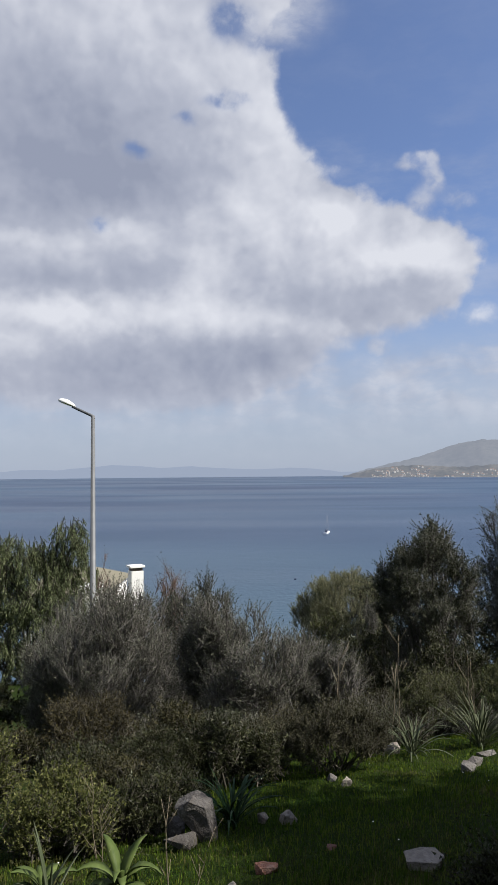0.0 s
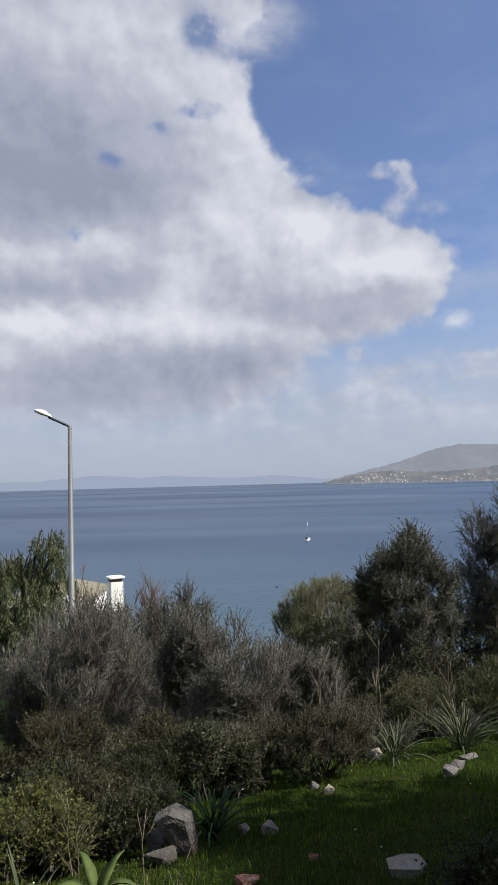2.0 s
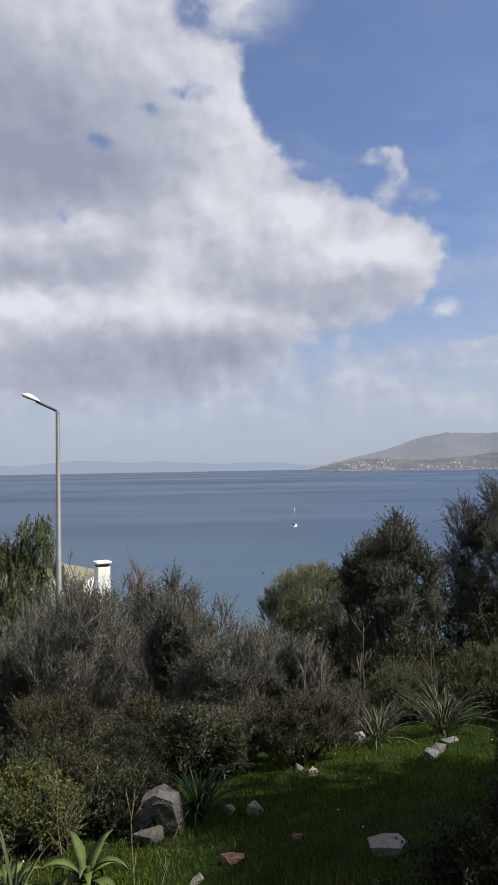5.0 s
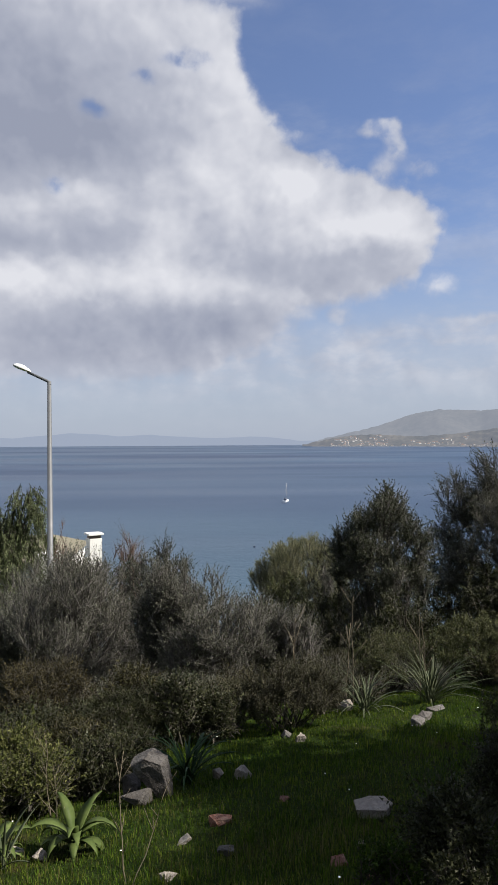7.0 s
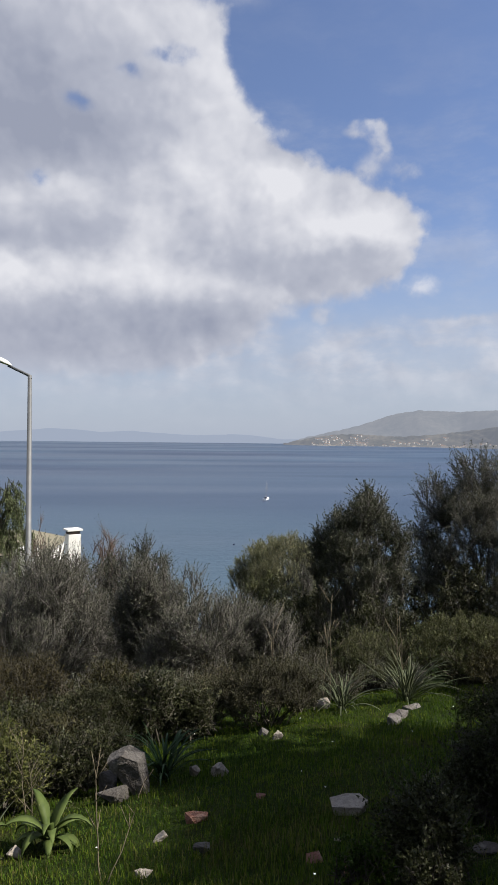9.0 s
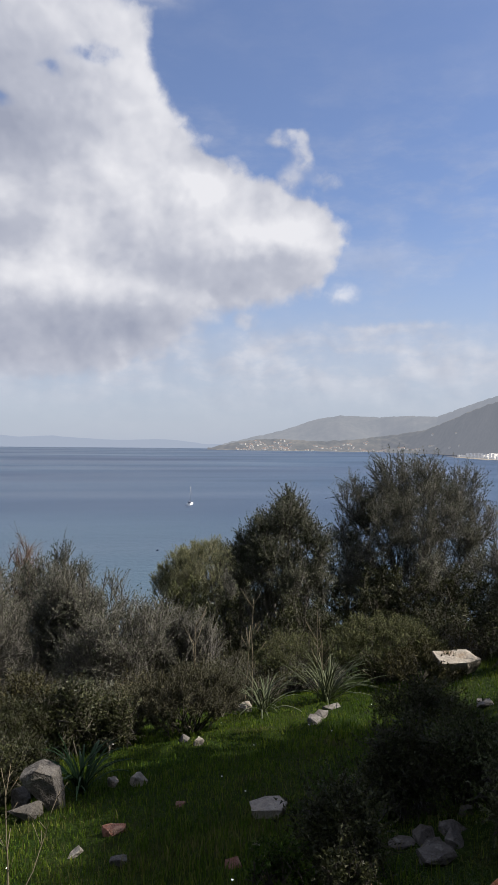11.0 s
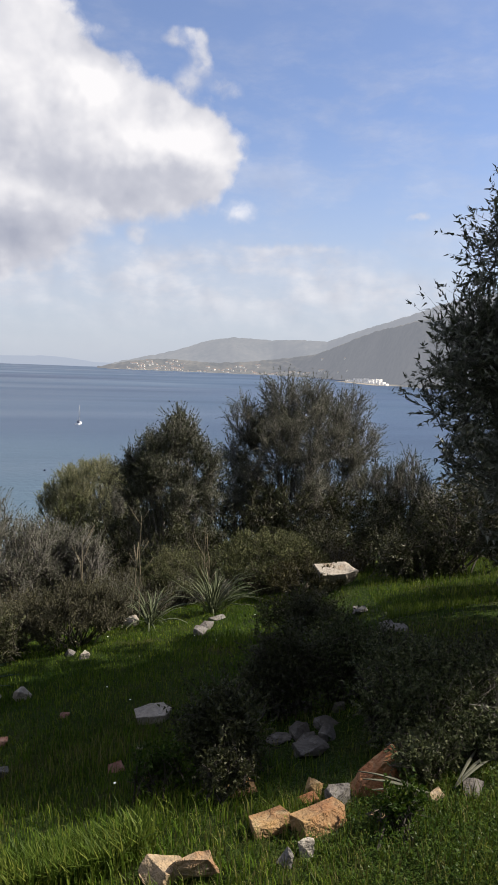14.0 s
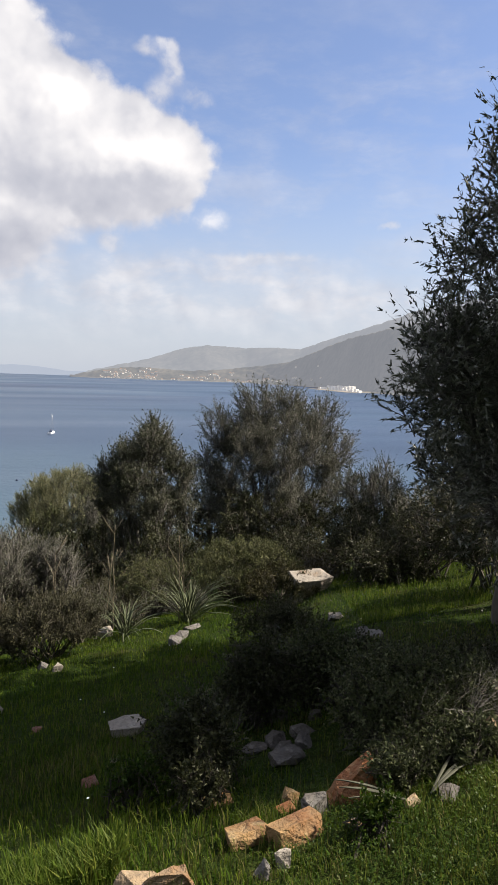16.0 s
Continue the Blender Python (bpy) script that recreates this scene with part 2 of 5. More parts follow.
def plain_material(name, colour, rough=0.6, metal=0.0, wear=(0.2, 0.18, 0.15), amount=0.35, scale=6.0):
    m, n, b = material(name)
    p = object_coords(n)
    v = n.math("ADD", n.math("MULTIPLY", n.noise(p, scale, 5), 0.7), n.math("MULTIPLY", n.noise(p, scale * 9, 3), 0.3))
    n.put(b.inputs["Base Color"], n.mix(n.ramp(v, 0.45, 0.75, 0.0, amount), colour, wear))
    b.inputs["Roughness"].default_value, b.inputs["Metallic"].default_value = rough, metal
    bump(n, b, v, 0.15, 0.01)
    return m


def distant_material(name, low, high, haze_glow, share, scale):
    """Land some kilometres off; the haze before it is painted in as a glow."""
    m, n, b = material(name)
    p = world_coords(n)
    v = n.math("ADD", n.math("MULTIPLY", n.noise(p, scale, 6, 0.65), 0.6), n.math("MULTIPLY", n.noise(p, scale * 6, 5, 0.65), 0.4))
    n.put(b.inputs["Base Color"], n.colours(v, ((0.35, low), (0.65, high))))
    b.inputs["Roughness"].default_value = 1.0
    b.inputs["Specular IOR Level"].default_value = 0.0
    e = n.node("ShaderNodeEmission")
    n.put(e.inputs[0], haze_glow)
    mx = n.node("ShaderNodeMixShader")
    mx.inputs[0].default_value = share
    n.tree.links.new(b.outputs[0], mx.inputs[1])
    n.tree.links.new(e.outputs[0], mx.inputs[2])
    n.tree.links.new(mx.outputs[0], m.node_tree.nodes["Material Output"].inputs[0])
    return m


def make_soil():
    m, n, b = material("soil_and_turf")
    p = world_coords(n)
    col = n.colours(n.noise(p, 1.8, 6, 0.6), ((0.3, (0.012, 0.028, 0.004)), (0.55, (0.022, 0.036, 0.007)), (0.75, (0.050, 0.040, 0.018))))
    col = n.mix(n.ramp(n.noise(p, 45, 4), 0.35, 0.65, 0.5, 0.0), col, (0.012, 0.014, 0.006))
    n.put(b.inputs["Base Color"], col)
    b.inputs["Roughness"].default_value = 1.0
    b.inputs["Specular IOR Level"].default_value = 0.05
    bump(n, b, n.noise(p, 30, 6), 0.8, 0.05)
    return m


def make_sea():
    """Open water: wind lanes, and greener shallows towards the near shore."""
    m, n, b = material("sea_water")
    p = world_coords(n)
    lanes = n.noise(n.vec("MULTIPLY", p, (0.0009, 0.0026, 0)), 1.3, 3, 0.5, distort=1.2)
    col = n.colours(lanes, ((0.32, (0.026, 0.044, 0.086)), (0.68, (0.044, 0.076, 0.124))))
    far = n.vec("LENGTH", n.vec("ADD", p, n.vec("MULTIPLY", n.noise(p, 0.012, 4, 0.6, True), (160, 160, 0))), (0, 0, 0))
    col = n.mix(n.ramp(far, 180.0, 560.0, 0.6, 0.0), col, (0.046, 0.088, 0.116))
    n.put(b.inputs["Base Color"], col)
    n.put(b.inputs["Roughness"], n.ramp(n.noise(n.vec("MULTIPLY", p, (0.0012, 0.004, 0)), 1.0, 3, 0.5), 0.35, 0.65, 0.36, 0.50))
    b.inputs["Specular IOR Level"].default_value = 0.45
    b.inputs["IOR"].default_value = 1.33
    waves = n.math("ADD", n.noise(n.vec("MULTIPLY", p, (0.05, 0.16, 0)), 1.0, 4), n.noise(p, 0.6, 3))
    bump(n, b, waves, 0.2, 1.2)
    return m


SOIL, WATER = make_soil(), make_sea()
GRASS_GREEN = leaf_material("grass_green", (0.020, 0.045, 0.004), (0.062, 0.108, 0.010), (0.165, 0.180, 0.030), 0.6, 0.3, 0.06)
GRASS_LUSH = leaf_material("grass_lush", (0.024, 0.048, 0.005), (0.064, 0.102, 0.013), (0.160, 0.170, 0.034), 0.5, 0.4, 0.12, 5.0)
GRASS_DRY = leaf_material("grass_dry", (0.034, 0.042, 0.010), (0.085, 0.088, 0.024), (0.170, 0.150, 0.062), 0.6, 0.25)
WALL_LEAF = leaf_material("wall_shrub_leaf", (0.016, 0.022, 0.008), (0.048, 0.060, 0.024), (0.150, 0.160, 0.085), 0.5, 0.25, 0.15)
HERB = leaf_material("herb_leaf", (0.011, 0.028, 0.004), (0.029, 0.056, 0.006), (0.076, 0.097, 0.014), 0.45, 0.3)
OLIVE = leaf_material("olive_leaf", (0.026, 0.030, 0.020), (0.066, 0.074, 0.050), (0.235, 0.240, 0.205), 0.38, 0.22, 0.5)
GREY_LEAF = leaf_material("grey_leaf", (0.028, 0.032, 0.020), (0.085, 0.090, 0.064), (0.270, 0.270, 0.215), 0.6, 0.2)
OLIVE_TIP = leaf_material("olive_tip_leaf", (0.024, 0.030, 0.015), (0.068, 0.075, 0.046), (0.240, 0.242, 0.190), 0.5, 0.15)
OLIVE_GREY = leaf_material("olive_grey_leaf", (0.022, 0.028, 0.015), (0.049, 0.056, 0.033), (0.139, 0.144, 0.102), 0.5, 0.15)
# Dark leaf, with shade put into its colour where shrubs stand in shadow.
SHADY_LEAF = leaf_material("dark_shaded_leaf", (0.012, 0.015, 0.006), (0.029, 0.034, 0.013), (0.085, 0.088, 0.040), 0.45, 0.2, 0.2)
BROWN_LEAF = leaf_material("brown_green_leaf", (0.016, 0.018, 0.008), (0.039, 0.038, 0.016), (0.093, 0.082, 0.036), 0.6, 0.2)
RUST_LEAF = leaf_material("rusty_leaf", (0.018, 0.016, 0.007), (0.050, 0.043, 0.018), (0.115, 0.098, 0.046), 0.6, 0.2)
HEATH = leaf_material("heath_needles", (0.028, 0.034, 0.013), (0.080, 0.090, 0.036), (0.175, 0.175, 0.088), 0.65, 0.15)
HEATH_BROWN = leaf_material("heath_brown_needles", (0.025, 0.026, 0.015), (0.057, 0.056, 0.031), (0.116, 0.110, 0.065), 0.7, 0.15)
GREEN_LEAF = leaf_material("fresh_green_leaf", (0.030, 0.040, 0.010), (0.082, 0.092, 0.027), (0.185, 0.182, 0.070), 0.55, 0.25)
JUNIPER = leaf_material("juniper_needles", (0.080, 0.092, 0.046), (0.230, 0.236, 0.135), (0.420, 0.405, 0.265), 0.6, 0.2)
PEPPER = leaf_material("pepper_leaf", (0.042, 0.058, 0.024), (0.120, 0.145, 0.066), (0.260, 0.272, 0.160), 0.5, 0.25)
AGAVE = leaf_material("agave_leaf", (0.045, 0.075, 0.020), (0.125, 0.165, 0.050), (0.290, 0.310, 0.120), 0.55, 0.3, 0.15, 16.0)
STRAP = leaf_material("strap_leaf", (0.046, 0.062, 0.030), (0.100, 0.116, 0.068), (0.210, 0.215, 0.150), 0.45, 0.2)
# Shaded copy of the strap leaf, the shadow put into its colour.
STRAP_SHADE = leaf_material("strap_leaf_shade", (0.013, 0.033, 0.013), (0.026, 0.056, 0.021), (0.053, 0.086, 0.040), 0.45, 0.2)
DRY = leaf_material("dry_stalk", (0.100, 0.084, 0.058), (0.175, 0.150, 0.108), (0.280, 0.248, 0.190), 0.8, 0.1)
WITHERED = leaf_material("withered_leaf", (0.055, 0.057, 0.040), (0.092, 0.093, 0.070), (0.150, 0.147, 0.115), 0.7, 0.1)
RED_TWIG = bark_material("reddish_twig", (0.056, 0.034, 0.027), (0.143, 0.094, 0.075))
GREY_TWIG = bark_material("grey_twig", (0.024, 0.022, 0.020), (0.118, 0.110, 0.099))
DARK_TWIG = bark_material("dark_twig", (0.012, 0.010, 0.008), (0.045, 0.037, 0.030))
BROWN_TWIG = bark_material("brown_twig", (0.020, 0.018, 0.013), (0.074, 0.066, 0.050))
STONE_PALE = stone_material("pale_limestone", (0.270, 0.240, 0.205), (0.180, 0.135, 0.095), (0.350, 0.325, 0.285), 0.3)
STONE_OCHRE = stone_material("ochre_stone", (0.265, 0.160, 0.064), (0.165, 0.075, 0.027), (0.320, 0.230, 0.120), 0.42)
STONE_TAN = stone_material("tan_stone", (0.270, 0.195, 0.118), (0.190, 0.098, 0.042), (0.350, 0.295, 0.220), 0.4)
STONE_RED = stone_material("red_stone", (0.192, 0.080, 0.052), (0.128, 0.048, 0.032), (0.272, 0.176, 0.136), 0.5)
STONE_GREY = stone_material("grey_stone", (0.125, 0.116, 0.110), (0.070, 0.060, 0.053), (0.200, 0.190, 0.178), 0.4)
STONE_RUST = stone_material("rusty_stone", (0.290, 0.125, 0.042), (0.190, 0.060, 0.020), (0.330, 0.210, 0.110), 0.5)
# Dark grey-brown stone, further darkened for boulders and rubble lying in shade.
STONE_DARK = stone_material("weathered_shaded_stone", (0.080, 0.073, 0.067), (0.045, 0.038, 0.032), (0.170, 0.160, 0.148), 0.5)
STEEL = plain_material("galvanised_steel", (0.115, 0.121, 0.128), 0.55, 0.2, (0.22, 0.22, 0.22), 0.5, 3.0)
WHITE_PAINT = plain_material("white_paint", (0.80, 0.80, 0.78), 0.6, 0.0, (0.50, 0.47, 0.42), 0.3, 4.0)
LENS = plain_material("milky_plastic", (0.70, 0.72, 0.74), 0.25, 0.0, (0.5, 0.5, 0.5), 0.2, 10.0)
TILE = plain_material("weathered_clay_tile", (0.150, 0.138, 0.098), 0.85, 0.0, (0.10, 0.09, 0.07), 0.6, 8.0)
SLOT = plain_material("brown_recess", (0.13, 0.10, 0.085), 0.9, 0.0, (0.05, 0.04, 0.04), 0.4, 9.0)
CONCRETE = plain_material("weathered_concrete", (0.24, 0.235, 0.225), 0.9, 0.0, (0.12, 0.11, 0.10), 0.6, 5.0)
HULL = plain_material("white_gelcoat", (0.82, 0.83, 0.84), 0.3, 0.0, (0.6, 0.6, 0.6), 0.1, 1.0)
NAVY = plain_material("dark_blue_canvas", (0.03, 0.045, 0.09), 0.8, 0.0, (0.02, 0.02, 0.03), 0.3, 2.0)
ALLOY = plain_material("mast_alloy", (0.34, 0.34, 0.35), 0.4, 0.3, (0.25, 0.25, 0.25), 0.2, 2.0)
# The haze over these far things is emission within their own materials.
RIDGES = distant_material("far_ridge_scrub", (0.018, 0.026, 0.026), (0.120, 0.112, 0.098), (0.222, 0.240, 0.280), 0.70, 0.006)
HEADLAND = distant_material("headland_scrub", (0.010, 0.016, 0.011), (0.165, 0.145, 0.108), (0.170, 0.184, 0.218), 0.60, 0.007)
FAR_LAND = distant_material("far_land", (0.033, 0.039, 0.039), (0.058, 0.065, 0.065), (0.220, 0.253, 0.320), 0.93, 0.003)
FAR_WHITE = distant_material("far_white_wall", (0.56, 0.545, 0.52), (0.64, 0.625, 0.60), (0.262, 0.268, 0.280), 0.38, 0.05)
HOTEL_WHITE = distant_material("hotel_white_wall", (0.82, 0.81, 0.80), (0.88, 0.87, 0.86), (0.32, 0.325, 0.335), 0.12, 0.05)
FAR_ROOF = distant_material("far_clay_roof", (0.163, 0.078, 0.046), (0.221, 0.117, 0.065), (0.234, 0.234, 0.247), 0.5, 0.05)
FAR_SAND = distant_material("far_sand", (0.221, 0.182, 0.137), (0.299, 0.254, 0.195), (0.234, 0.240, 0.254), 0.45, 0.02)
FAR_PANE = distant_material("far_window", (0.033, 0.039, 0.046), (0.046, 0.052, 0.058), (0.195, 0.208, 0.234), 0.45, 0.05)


# ---------------------------------------------------------------- mesh helpers
def empty(name, x, y, z, label, category, group="", kind=""):
    ob = new(name)
    ob.location = (x, y, z)
    ob.empty_display_size = 0.1
    return tagged(ob, label, category, group, kind)


def part(name, bm, mat, parent, label=""):
    me = bpy.data.meshes.new(name)
    bm.to_mesh(me)
    bm.free()
    me.materials.append(mat)
    ob = new(name, me)
    ob.parent = parent
    return tagged(ob, label)


def fast_mesh(name, verts, faces_by_size, mat, smooth=False):
    """A mesh from arrays: verts (n, 3); faces_by_size a list of (m, k) index arrays."""
    me = bpy.data.meshes.new(name)
    verts = np.asarray(verts, np.float32)
    loops = np.concatenate([f.ravel() for f in faces_by_size]).astype(np.int32)
    totals = np.concatenate([np.full(len(f), f.shape[1]) for f in faces_by_size]).astype(np.int32)
    me.vertices.add(len(verts))
    me.vertices.foreach_set("co", verts.ravel())
    me.loops.add(len(loops))
    me.loops.foreach_set("vertex_index", loops)
    me.polygons.add(len(totals))
    me.polygons.foreach_set("loop_start", np.r_[0, np.cumsum(totals)[:-1]].astype(np.int32))
    me.polygons.foreach_set("loop_total", totals)
    if smooth:
        me.polygons.foreach_set("use_smooth", np.ones(len(totals), bool))
    me.update(calc_edges=True)
    me.materials.append(mat)
    return me


def child(name, me, parent, label=""):
    ob = new(name, me)
    ob.parent = parent
    return tagged(ob, label)


def unit(v):
    return v / np.maximum(np.linalg.norm(v, axis=-1, keepdims=True), 1e-9)


def twig_arrays(a, m, b, r0, r1):
    """Three-sided twigs from a (by m, if any) to b, thinning from r0 to r1."""
    n = len(a)
    stops = ((a, r0), (b, r1)) if m is None else ((a, r0), (m, (r0 + r1) / 2), (b, r1))
    d = unit(b - a)
    u = unit(np.cross(d, np.where(np.abs(d[:, 2:]) > 0.9, [[1.0, 0, 0]], [[0, 0, 1.0]])))
    w = np.cross(d, u)
    ring = np.arange(3) * 2 * np.pi / 3
    around = u[:, None] * np.cos(ring)[None, :, None] + w[:, None] * np.sin(ring)[None, :, None]
    verts = np.concatenate([p[:, None] + around * np.reshape(r * np.ones(n), (-1, 1, 1)) for p, r in stops], 1)
    quads = []
    for k in range(0, 3 * len(stops) - 3, 3):
        for i in range(3):
            j = (i + 1) % 3
            quads.append([k + i, k + j, k + 3 + j, k + 3 + i])
    faces = (np.arange(n)[:, None, None] * 3 * len(stops) + np.array(quads)[None]).reshape(-1, 4)
    return verts.reshape(-1, 3), faces


def cone_arrays(a, b, r):
    """Three-sided twigs that run out to a point."""
    n = len(a)
    d = unit(b - a)
    u = unit(np.cross(d, np.where(np.abs(d[:, 2:]) > 0.9, [[1.0, 0, 0]], [[0, 0, 1.0]])))
    w = np.cross(d, u)
    r = np.reshape(r * np.ones(n), (-1, 1))
    verts = np.stack([a + u * r, a + (w * 0.87 - u * 0.5) * r, a - (w * 0.87 + u * 0.5) * r, b], 1)
    faces = (np.arange(n)[:, None, None] * 4 + np.array([[0, 1, 3], [1, 2, 3], [2, 0, 3]])[None]).reshape(-1, 3)
    return verts.reshape(-1, 3), faces


def leaf_arrays(base, way, side, length, width, full=False, far=False):
    """Leaves: folded rhombs; with full, six-cornered blades; with far, plain points."""
    n = len(base)
    L, W = np.reshape(length * np.ones(n), (-1, 1)), np.reshape(width * np.ones(n), (-1, 1)) / 2
    up = np.cross(side, way)
    if far:
        verts = np.stack([base - side * W, base + side * W, base + way * L], 1)
        return verts.reshape(-1, 3), np.arange(n * 3).reshape(-1, 3)
    if not full:
        verts = np.stack([base, base + way * L * 0.5 + side * W + up * W * 0.4, base + way * L, base + way * L * 0.5 - side * W + up * W * 0.4], 1)
        return verts.reshape(-1, 3), np.arange(n * 4).reshape(-1, 4)
    verts = np.stack([base, base + way * L * 0.3 + side * W * 0.85, base + way * L * 0.7 + side * W * 0.8, base + way * L - up * L * 0.06,
                      base + way * L * 0.7 - side * W * 0.8, base + way * L * 0.3 - side * W * 0.85], 1)
    return verts.reshape(-1, 3), np.arange(n * 6).reshape(-1, 6)


def joined(pieces):
    """Several (verts, faces) of one face size as one."""
    verts, faces, at = [], [], 0
    for v, f in pieces:
        verts.append(v)
        faces.append(f + at)
        at += len(v)
    return np.concatenate(verts), np.concatenate(faces)


def tube_mesh(points, radii, sides=8, close=True):
    """A bmesh tube through points."""
    bm = bmesh.new()
    rings = []
    pts = [Vector(p) for p in points]
    for i, p in enumerate(pts):
        d = (pts[min(i + 1, len(pts) - 1)] - pts[max(i - 1, 0)]).normalized()
        u = d.cross(Vector((0, 0, 1)) if abs(d.z) < 0.9 else Vector((1, 0, 0))).normalized()
        w = d.cross(u)
        rings.append([bm.verts.new(p + (u * math.cos(k * 2 * math.pi / sides) + w * math.sin(k * 2 * math.pi / sides)) * radii[i]) for k in range(sides)])
    for a, b in zip(rings, rings[1:]):
        for k in range(sides):
            bm.faces.new((a[k], a[(k + 1) % sides], b[(k + 1) % sides], b[k]))
    if close:
        bm.faces.new(rings[0][::-1])
        bm.faces.new(rings[-1])
    bmesh.ops.recalc_face_normals(bm, faces=bm.faces)
    for f in bm.faces:
        f.smooth = len(f.verts) == 4
    return bm


def box_mesh(x0, y0, z0, x1, y1, z1, bevel=0.0):
    bm = bmesh.new()
    bmesh.ops.create_cube(bm, size=1, matrix=Matrix.LocRotScale(((x0 + x1) / 2, (y0 + y1) / 2, (z0 + z1) / 2), None, (x1 - x0, y1 - y0, z1 - z0)))
    if bevel:
        bmesh.ops.bevel(bm, geom=bm.edges[:], offset=bevel, segments=2, affect="EDGES", profile=0.5)
    return bm


# ---------------------------------------------------------------- ground and sea
def ease(v, lo, hi):
    v = min(max((v - lo) / (hi - lo), 0.0), 1.0)
    return v * v * (3 - 2 * v)


def ground_z(x, y):
    """The lie of the slope: a level top, a lawn falling away, a low terrace, then the steep fall to the shore."""
    if y < 2.2:
        z = 0.0
    elif y < 3.7:
        z = -0.3 * (y - 2.2)
    elif y < 7:
        z = -0.45 - 0.23 * (y - 3.7)
    elif y < 12:
        z = -1.21 - 0.36 * (y - 7)
    elif y < 24:
        z = -3.01 - 0.2 * (y - 12)
    else:
        z = -5.41 - 0.42 * (y - 24)
    z += 0.08 * (min(max(x, -3.0), 5.0) - 1)
    # Unseen rise added behind the viewpoint to block part of the sky light.
    if y < -1.5:
        z += min(0.55 * (-1.5 - y), 45.0)
    edge = 1.35 + (y - 2.9) * 0.42
    z += 0.10 * ease(x, edge, edge + 0.5) * ease(y, 2.6, 3.6) * (1 - ease(y, 7.0, 11.0))
    return max(z, -42.0)


def lumpy(x, y):
    return ground_z(x, y) + (0.03 * noise.noise((x * 1.3, y * 1.3, 0)) + 0.015 * noise.noise((x * 4, y * 4, 3))) * ease(y, -30, 0)


def axis(near_lo, near_hi, step, far_lo, far_hi):
    out, v, s = [near_lo], near_lo, step
    while v > far_lo:
        s *= 1.25
        v -= s
        out.insert(0, max(v, far_lo))
    v = near_lo
    while v < near_hi:
        v += step
        out.append(v)
    s = step
    while v < far_hi:
        s *= 1.25
        v += s
        out.append(min(v, far_hi))
    return out


def build_ground():
    xs, ys = axis(-5, 7, 0.12, -400, 400), axis(-1, 12, 0.12, -120, 125)
    verts = [(x, y, lumpy(x, y)) for y in ys for x in xs]
    n = len(xs)
    i, j = np.meshgrid(np.arange(n - 1), np.arange(len(ys) - 1))
    k = (j * n + i).ravel()
    me = fast_mesh("ground", verts, [np.stack([k, k + 1, k + n + 1, k + n], 1)], SOIL, True)
    tagged(new("ground", me), "dark soil slope under rough green turf and scrub", "ground", kind="structure")
    bm = bmesh.new()
    bmesh.ops.create_grid(bm, x_segments=8, y_segments=8, size=4950)
    me = bpy.data.meshes.new("water")
    bm.to_mesh(me)
    bm.free()
    me.materials.append(WATER)
    sea = tagged(new("water", me), "calm blue sea with faint wind streaks", "sea", kind="structure")
    sea.location = (0, 0, SEA)


build_ground()


# ---------------------------------------------------------------- far land
def along(table, v):
    return float(np.interp(v, [a for a, _ in table], [b for _, b in table]))


COAST = [(6.6, 3750), (9, 3650), (14, 3600), (21, 3450), (25, 3000), (28.6, 2500), (32.5, 1950), (40, 1600), (60, 1400)]
RIDGE = [(6.6, -0.62), (7.2, -0.42), (8.4, 0.0), (10.3, 0.42), (12.8, 1.02), (14.2, 1.5), (15.6, 1.98), (17.7, 2.32), (20.8, 2.18),
         (23, 2.3), (25.4, 2.24), (28, 3.2), (30.4, 4.0), (33, 4.9), (34.7, 5.55), (40, 6.6), (48, 5.8), (60, 3.0)]
FAR_RIDGE = [(-60, 0.3), (-40, 0.5), (-26, 0.1), (-21, 0.05), (-19.5, 0.22), (-17, 0.18), (-15, 0.32), (-12.4, 0.55), (-10.6, 0.5), (-8.6, 0.28), (-6, 0.42), (-3.4, 0.22),
             (-0.6, 0.1), (2, 0.22), (4.6, 0.12), (6.3, -0.15), (12, -0.1), (20, -0.3)]
DEEP = [(6.6, 60), (8, 300), (12, 700), (20, 950), (60, 1200)]


FRONT = [(6.6, -0.62), (7.6, -0.36), (8.6, -0.05), (10.3, 0.22), (12, 0.34), (14, 0.26), (16, 0.15), (19, 0.35), (22, 0.75), (24.5, 1.15), (26.5, 2.0), (28.5, 2.9),
         (30.4, 3.5), (33, 4.2), (36, 4.6), (60, 2.0)]


def hill_point(a, s, ridge, near, deep, seed):
    """A place on a hillside at azimuth a (degrees), s from its foot (0) to its crest (1)."""
    r0, deep = along(COAST, a) + near, along(DEEP, a) * deep
    r = r0 + deep * s
    crest = 1.3 + math.tan(radians(along(ridge, a))) * (r0 + deep)
    rough = noise.fractal((a * 0.35, s * 2.5, seed), 0.8, 2.0, 5) * 60 * s * (1.1 - s)
    fold = 0.28 * math.sin(a * 1.1 + s * 5 + seed) * s * (1 - s)
    rise = 0.55 * s ** 1.3 + 0.45 * ease(s, 0.25, 1.0) + fold
    z = SEA + 1.0 + (crest - SEA - 1.0) * min(rise, 1.02) + rough * (1 if s < 1 else 0)
    z += 5.0 * noise.fractal((a * 1.9, 0.0, 7.0 + seed), 0.8, 2.0, 4) * s
    return r * math.sin(radians(a)), r * math.cos(radians(a)), max(z, SEA + 0.5)


def headland_point(a, s):
    return hill_point(a, s, FRONT, 0, 0.35, 1.0)


def ridge_point(a, s):
    return hill_point(a, s, RIDGE, 120, 1.0, 4.0)


